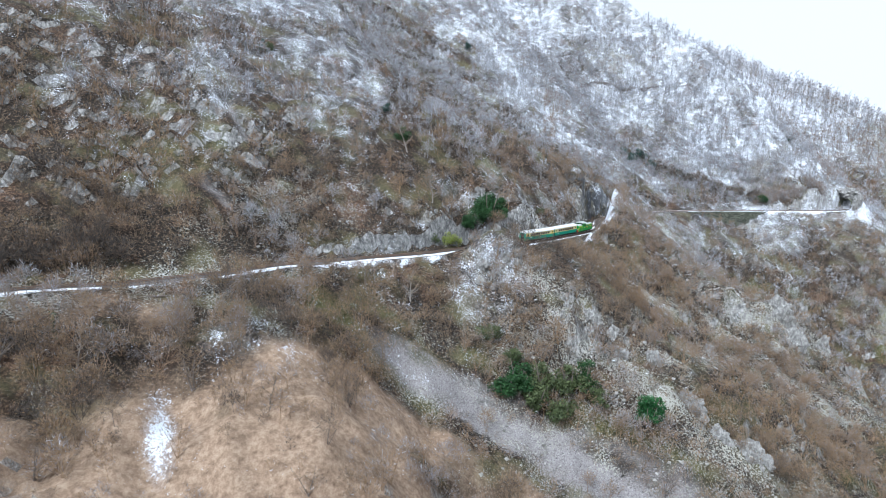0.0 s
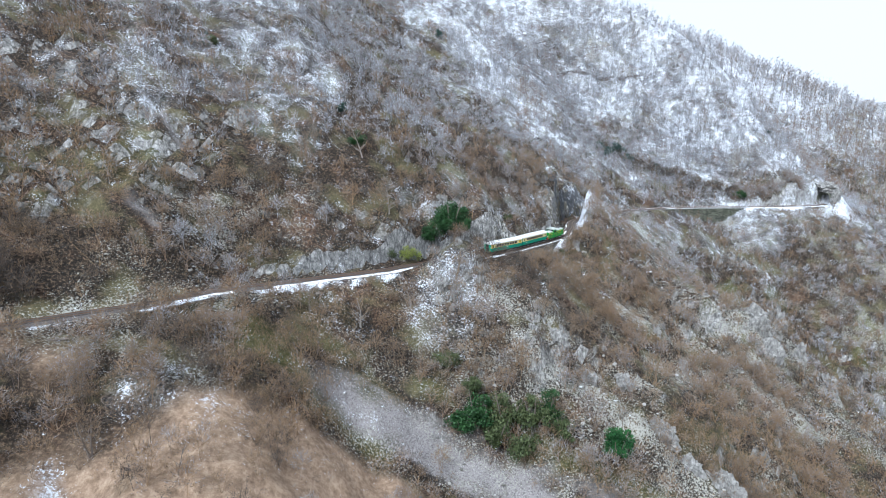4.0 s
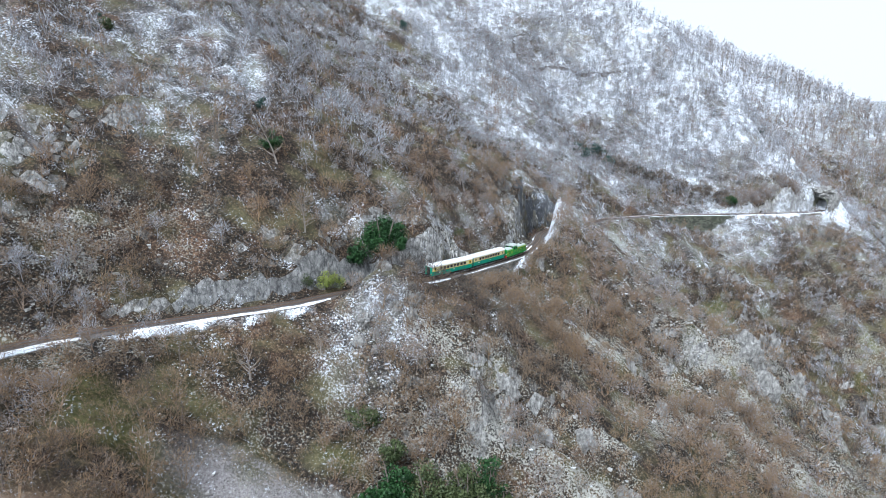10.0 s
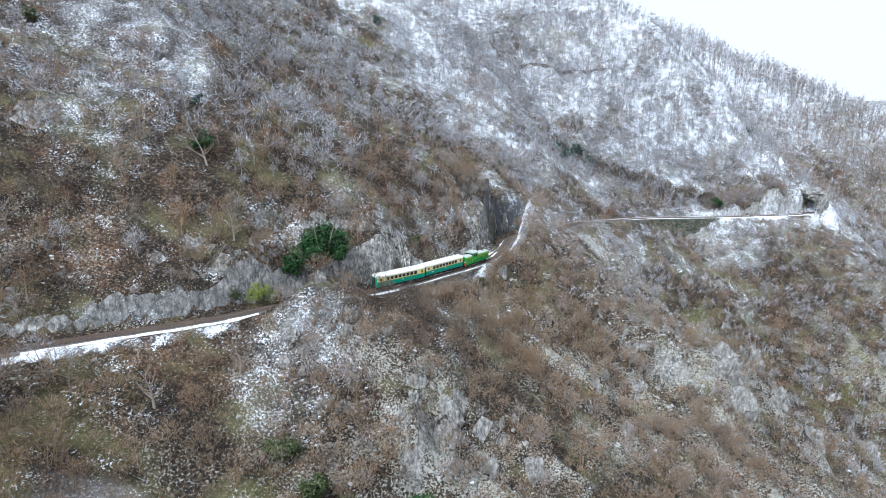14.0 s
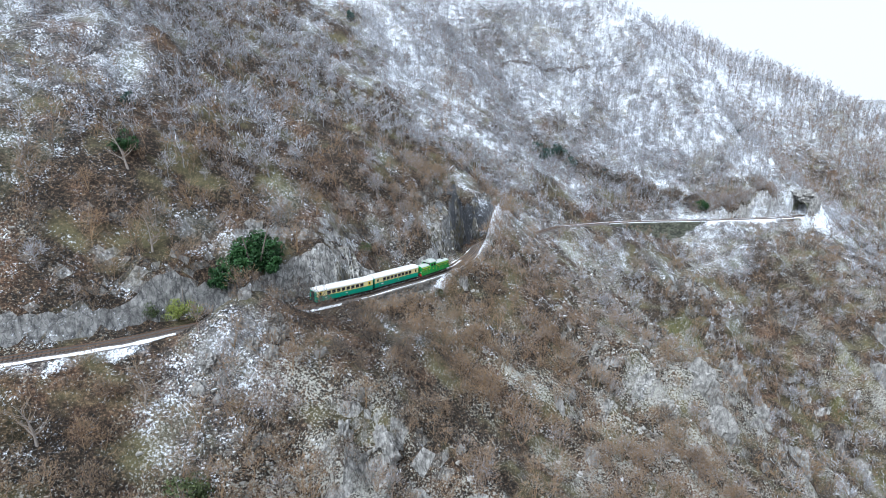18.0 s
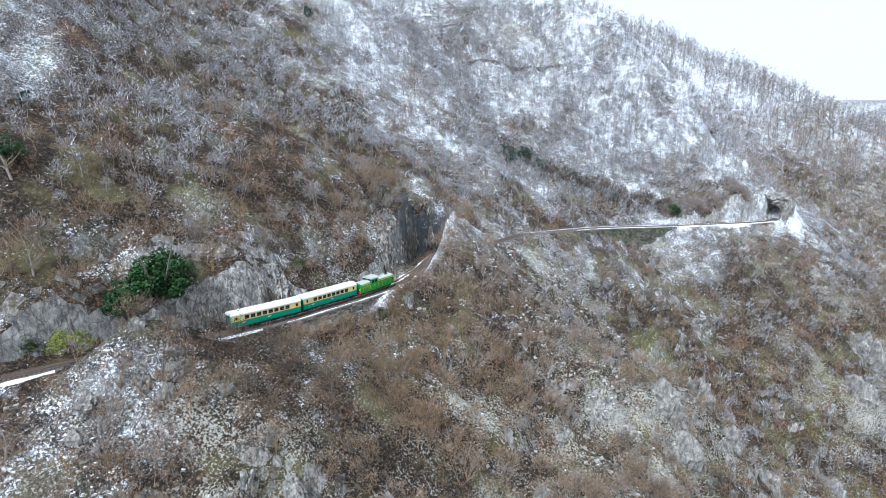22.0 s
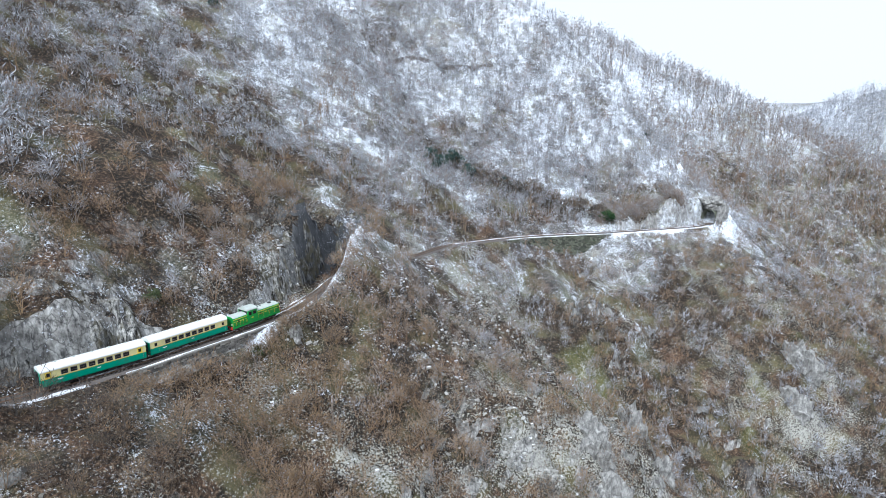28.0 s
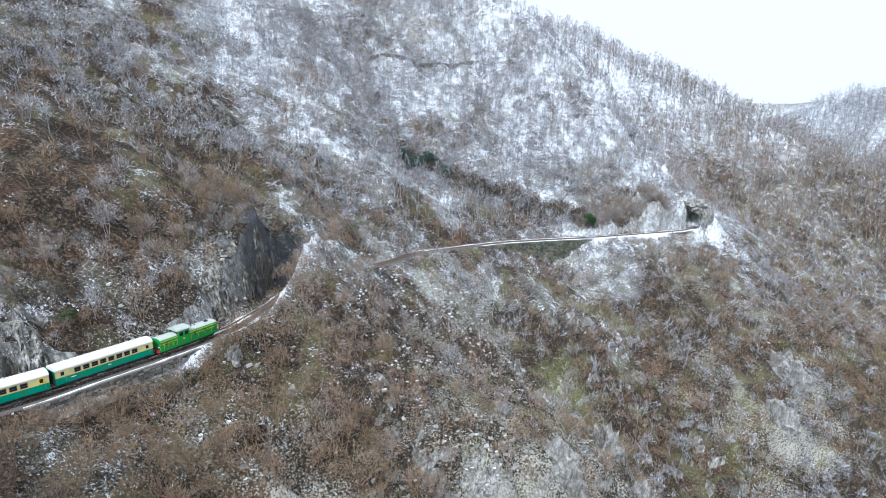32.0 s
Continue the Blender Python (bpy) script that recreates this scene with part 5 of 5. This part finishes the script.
LOCO_ROOF = simple("grey_green_roof_paint", (0.40, 0.43, 0.39), 0.7, vary=0.2, scale=1.0, dirt=(0.22, 0.23, 0.20))
DARK = simple("dark_running_gear", (0.030, 0.028, 0.026), 0.7, vary=0.4, scale=3.0)
STEEL = simple("worn_steel", (0.30, 0.29, 0.28), 0.4, 0.7, vary=0.3, scale=4.0)
RUBBER = simple("black_rubber", (0.015, 0.015, 0.015), 0.8, vary=0.2)
WHITE = simple("white_lettering_paint", (0.75, 0.75, 0.72), 0.5, vary=0.05)
RED = simple("red_paint", (0.45, 0.03, 0.025), 0.45, vary=0.1)
LAMP = simple("lamp_glass", (0.75, 0.75, 0.70), 0.15, vary=0.05)
GLASS, nd, lk, b = material("dark_window_glass", 0.08)
b.inputs["Base Color"].default_value = (0.018, 0.020, 0.022, 1)
b.inputs["Specular IOR Level"].default_value = 0.6


def shell(bm, x0, x1, section, bevel=0.0):
    """A closed body with the given section of (across, height), from x0 to x1."""
    a = [bm.verts.new((x0, c, h)) for c, h in section]
    b_ = [bm.verts.new((x1, c, h)) for c, h in section]
    k = len(section)
    for i in range(k):
        bm.faces.new((a[i], a[(i + 1) % k], b_[(i + 1) % k], b_[i]))
    bm.faces.new(a[::-1])
    bm.faces.new(b_)
    bmesh.ops.recalc_face_normals(bm, faces=bm.faces)


def bogie(top, x, wheelbase, gap=0.0):
    bm = bmesh.new()
    for side in (-1, 1):
        box(bm, x - wheelbase / 2 - 0.55, x + wheelbase / 2 + 0.55, side * 1.02 - 0.07, side * 1.02 + 0.07, 0.42, 0.72, 0.02)
        for w in (-1, 1):
            box(bm, x + w * wheelbase / 2 - 0.18, x + w * wheelbase / 2 + 0.18, side * 1.02 - 0.11, side * 1.02 + 0.11, 0.30, 0.62, 0.02)
    box(bm, x - 0.25, x + 0.25, -1.0, 1.0, 0.5, 0.85, 0.02)
    bg = part("bogie", bm, DARK, top)
    for w in (-1, 1):
        for side in (-1, 1):
            bm = bmesh.new()
            xx = x + w * wheelbase / 2
            cylinder(bm, (xx, side * 0.70, 0.46), (xx, side * 0.80, 0.46), 0.46, None, 20)
            cylinder(bm, (xx, side * 0.66, 0.46), (xx, side * 0.70, 0.46), 0.49, None, 20)
            part("wheel", bm, STEEL, bg)
        bm = bmesh.new()
        cylinder(bm, (x + w * wheelbase / 2, -0.7, 0.46), (x + w * wheelbase / 2, 0.7, 0.46), 0.08, None, 8)
        part("axle", bm, STEEL, bg)


def buffers(top, x, sign):
    for side in (-1, 1):
        bm = bmesh.new()
        cylinder(bm, (x, side * 0.87, 1.05), (x + sign * 0.35, side * 0.87, 1.05), 0.09, None, 10)
        cylinder(bm, (x + sign * 0.35, side * 0.87, 1.05), (x + sign * 0.40, side * 0.87, 1.05), 0.22, None, 14)
        part("buffer", bm, DARK, top)
    bm = bmesh.new()
    cylinder(bm, (x, 0, 1.0), (x + sign * 0.38, 0, 0.9), 0.05, None, 8)
    part("coupling", bm, STEEL, top)


def coach(yellow_end):
    """A short bogie coach; x runs along it, nought at mid-length on the rail's top."""
    top = new("railway_coach")
    h, w = 7.75, 1.44
    bm = bmesh.new()
    shell(bm, -h, h, [(-w + 0.10, 0.92), (-w, 1.10), (-w, 2.16), (w, 2.16), (w, 1.10), (w - 0.10, 0.92)])
    part("lower_panel", bm, GREEN, top, "green lower side panels")
    bm = bmesh.new()
    shell(bm, -h, h, [(-w + 0.005, 2.16), (-w + 0.03, 3.36), (w - 0.03, 3.36), (w - 0.005, 2.16)])
    part("window_band", bm, CREAM, top, "cream window band")
    bm = bmesh.new()
    arc = [(math.cos(t) * (w + 0.05), 3.40 + math.sin(t) * 0.62) for t in np.linspace(0, math.pi, 13)]
    shell(bm, -h - 0.06, h + 0.06, [(w + 0.05, 3.33)] + arc + [(-w - 0.05, 3.33)])
    roof = part("roof", bm, ROOF, top, "pale arched roof with a dusting of snow")
    for x in (-5.2, -2.6, 0, 2.6, 5.2):
        bm = bmesh.new()
        cylinder(bm, (x, 0.35, 3.95), (x, 0.35, 4.13), 0.16, 0.12, 10)
        cylinder(bm, (x, 0.35, 4.13), (x, 0.35, 4.18), 0.22, 0.16, 10)
        part("roof_vent", bm, LOCO_ROOF, roof)
    for side in (-1, 1):
        for k in range(8):
            x = -4.55 + k * 1.30
            bm = bmesh.new()
            box(bm, x - 0.50, x + 0.50, side * (w - 0.04), side * (w + 0.012), 2.30, 3.12)
            fr = part("window", bm, STEEL, top)
            bm = bmesh.new()
            box(bm, x - 0.44, x + 0.44, side * (w - 0.05), side * (w + 0.018), 2.66, 3.06)
            part("upper_pane", bm, GLASS, fr)
            bm = bmesh.new()
            box(bm, x - 0.44, x + 0.44, side * (w - 0.05), side * (w + 0.018), 2.35, 2.63)
            part("lower_pane", bm, GLASS, fr)
        for e in (-1, 1):
            x = e * 6.75
            bm = bmesh.new()
            box(bm, x - 0.42, x + 0.42, side * (w - 0.10), side * (w + 0.016), 2.17, 3.22, 0.02)
            door = part("door", bm, YELLOW if yellow_end == e or yellow_end == 0 else CREAM, top, "end door, green below and yellow above")
            bm = bmesh.new()
            box(bm, x - 0.42, x + 0.42, side * (w - 0.10), side * (w + 0.016), 1.12, 2.15, 0.02)
            part("door_lower", bm, GREEN, door)
            bm = bmesh.new()
            box(bm, x - 0.24, x + 0.24, side * (w - 0.05), side * (w + 0.026), 2.42, 3.04)
            part("door_window", bm, GLASS, door)
            bm = bmesh.new()
            cylinder(bm, (x + 0.5, side * (w + 0.05), 1.3), (x + 0.5, side * (w + 0.05), 2.6), 0.02, None, 6)
            part("handrail", bm, STEEL, door)
            bm = bmesh.new()
            box(bm, x - 0.45, x + 0.45, side * (w - 0.35), side * (w - 0.02), 0.45, 0.50)
            box(bm, x - 0.45, x + 0.45, side * (w - 0.30), side * (w + 0.02), 0.72, 0.77)
            part("footstep", bm, DARK, top)
        for x, L in ((-5.2, 0.75), (0.3, 0.5)):
            bm = bmesh.new()
            box(bm, x - L / 2, x + L / 2, side * (w - 0.01), side * (w + 0.004), 1.62, 1.78)
            part("painted_mark", bm, WHITE, top)
        bm = bmesh.new()
        box(bm, -h, h, side * (w - 0.02), side * (w + 0.010), 2.13, 2.19)
        part("waist_strip", bm, YELLOW, top)
    for e in (-1, 1):
        bm = bmesh.new()
        box(bm, e * h - 0.02 * (e > 0) - 0.02, e * h + 0.03, -w + 0.04, w - 0.04, 0.98, 3.34)
        part("end_wall", bm, GREEN, top)
        bm = bmesh.new()
        box(bm, min(e * h, e * (h + 0.30)), max(e * h, e * (h + 0.30)), -0.55, 0.55, 1.05, 3.2, 0.06)
        part("gangway", bm, RUBBER, top)
        buffers(top, e * (h + 0.03), e)
        for side in (-1, 1):
            bm = bmesh.new()
            cylinder(bm, (e * (h + 0.02), side * 1.15, 1.45), (e * (h + 0.10), side * 1.15, 1.45), 0.09, None, 10)
            part("tail_lamp", bm, RED, top)
        bogie(top, e * 5.3, 2.0)
    bm = bmesh.new()
    box(bm, -h + 0.1, h - 0.1, -1.1, 1.1, 0.78, 0.95)
    part("underframe", bm, DARK, top)
    bm = bmesh.new()
    for x in (-2.2, 0.4, 2.3):
        box(bm, x - 0.7, x + 0.6, 0.35, 1.15, 0.35, 0.8, 0.03)
        box(bm, x - 0.6, x + 0.5, -1.15, -0.4, 0.38, 0.8, 0.03)
    part("equipment_box", bm, DARK, top)
    return top


def locomotive():
    """A hood diesel: a short hood, a cab set towards the rear and a long hood in front."""
    top = new("diesel_locomotive")
    bm = bmesh.new()
    box(bm, -6.45, 6.45, -1.42, 1.42, 1.00, 1.32, 0.04)
    part("running_board", bm, DARK, top)
    for side in (-1, 1):
        bm = bmesh.new()
        box(bm, -6.45, 6.45, side * 1.40, side * 1.46, 0.86, 1.34, 0.01)
        part("frame_side", bm, LOCO_GREEN, top)
    hood = [(-1.28, 1.32), (-1.28, 2.85), (-1.0, 3.16), (-0.4, 3.28), (0.4, 3.28), (1.0, 3.16), (1.28, 2.85), (1.28, 1.32)]
    for name, x0, x1 in (("rear_hood", -6.2, -2.55), ("front_hood", -0.15, 6.2)):
        bm = bmesh.new()
        shell(bm, x0, x1, hood)
        hd = part(name, bm, LOCO_GREEN, top)
        bm = bmesh.new()
        shell(bm, x0 + 0.06, x1 - 0.06, [(-1.18, 3.00), (-1.0, 3.19), (-0.42, 3.32), (0.42, 3.32), (1.0, 3.19), (1.18, 3.00)])
        part("hood_top", bm, LOCO_ROOF, hd)
        for side in (-1, 1):
            n_ = int((x1 - x0) / 0.75)
            for k in range(n_):
                x = x0 + (k + 0.5) * (x1 - x0) / n_
                bm = bmesh.new()
                box(bm, x - 0.31, x + 0.31, side * 1.26, side * 1.305, 1.45, 2.62, 0.012)
                dr = part("hood_door", bm, LOCO_GREEN, hd)
                if k % 3 == 1:
                    bm = bmesh.new()
                    for j in range(6):
                        box(bm, x - 0.24, x + 0.24, side * 1.30, side * 1.322, 1.95 + j * 0.1, 2.01 + j * 0.1)
                    part("louvre", bm, DARK, dr)
            bm = bmesh.new()
            box(bm, x0 + 0.1, x1 - 0.1, side * 1.275, side * 1.31, 2.68, 2.78)
            part("yellow_stripe", bm, YELLOW, hd)
        e = -1 if x0 < -5 else 1
        xe = x0 if e < 0 else x1
        bm = bmesh.new()
        box(bm, min(xe, xe + e * 0.05), max(xe, xe + e * 0.05), -0.85, 0.85, 1.9, 3.0, 0.02)
        gr = part("radiator_grille" if e > 0 else "end_panel", bm, DARK if e > 0 else LOCO_GREEN, hd)
        for side in (-1, 1):
            bm = bmesh.new()
            cylinder(bm, (xe, side * 0.95, 1.75), (xe + e * 0.12, side * 0.95, 1.75), 0.14, None, 12)
            part("headlamp", bm, LAMP, hd)
    for x in (1.2, 2.0, 4.6):
        bm = bmesh.new()
        cylinder(bm, (x, 0, 3.25), (x, 0, 3.50), 0.42 if x > 4 else 0.14, 0.40 if x > 4 else 0.12, 14)
        part("fan_cowl" if x > 4 else "exhaust", bm, DARK, top)
    bm = bmesh.new()
    shell(bm, -2.55, -0.15, [(-1.46, 1.32), (-1.46, 3.35), (-1.30, 3.80), (1.30, 3.80), (1.46, 3.35), (1.46, 1.32)])
    cab = part("cab", bm, LOCO_GREEN, top)
    bm = bmesh.new()
    arc = [(math.cos(t) * 1.5, 3.78 + math.sin(t) * 0.46) for t in np.linspace(0, math.pi, 11)]
    shell(bm, -2.72, 0.02, [(1.5, 3.72)] + arc + [(-1.5, 3.72)])
    part("cab_roof", bm, LOCO_ROOF, cab)
    for side in (-1, 1):
        for x in (-1.95, -0.80):
            bm = bmesh.new()
            box(bm, x - 0.38, x + 0.38, side * 1.41, side * 1.475, 2.70, 3.42, 0.01)
            part("side_window", bm, GLASS, cab)
        for xe, e in ((-2.55, -1), (-0.15, 1)):
            bm = bmesh.new()
            box(bm, min(xe, xe + e * 0.03), max(xe, xe + e * 0.03), side * 0.15, side * 1.25, 3.25 if e > 9 else 3.0, 3.68)
            part("end_window", bm, GLASS, cab)
        bm = bmesh.new()
        box(bm, -1.6, -1.15, side * 1.455, side * 1.478, 1.95, 2.2)
        part("painted_mark", bm, YELLOW, cab)
        for x0, x1 in ((-6.3, -2.8), (0.2, 6.3)):
            bm = bmesh.new()
            cylinder(bm, (x0, side * 1.38, 2.25), (x1, side * 1.38, 2.25), 0.025, None, 6)
            for q in np.linspace(x0, x1, 5):
                cylinder(bm, (q, side * 1.38, 1.3), (q, side * 1.38, 2.25), 0.022, None, 6)
            part("handrail", bm, YELLOW, top)
    for e in (-1, 1):
        bm = bmesh.new()
        box(bm, min(e * 6.45, e * 6.58), max(e * 6.45, e * 6.58), -1.42, 1.42, 0.75, 1.34, 0.02)
        part("buffer_beam", bm, RED, top)
        buffers(top, e * 6.58, e)
        bogie(top, e * 3.7, 2.4)
    bm = bmesh.new()
    box(bm, -1.5, 1.5, -1.2, 1.2, 0.35, 1.0, 0.12)
    part("fuel_tank", bm, DARK, top)
    return top


def on_track(s):
    x, y, a = at_chainage(s)
    x0, y0, _ = at_chainage(s - 5)
    x1, y1, _ = at_chainage(s + 5)
    a = math.atan2(y1 - y0, x1 - x0)
    tilt = math.atan2(rail_level(x1, y1) - rail_level(x0, y0), math.hypot(x1 - x0, y1 - y0))
    return Matrix.Translation(((x0 + x1 + 2 * x) / 4, (y0 + y1 + 2 * y) / 4, rail_level(x, y) + 0.005)) @ Matrix.Rotation(a, 4, "Z") @ Matrix.Rotation(-tilt, 4, "Y")


REAR = 181.0                        # chainage of the train's rear buffers
last = coach(0)
tagged(last, "green and cream coach with yellow end doors, last in the train", "railway coach", "coaches of the train").matrix_world = on_track(REAR + 8.15)
middle = coach(9)
tagged(middle, "green and cream coach with a pale roof, behind the locomotive", "railway coach", "coaches of the train").matrix_world = on_track(REAR + 24.45)
loco = locomotive()
tagged(loco, "bright green hooded diesel locomotive with yellow stripes", "locomotive").matrix_world = on_track(REAR + 39.55)
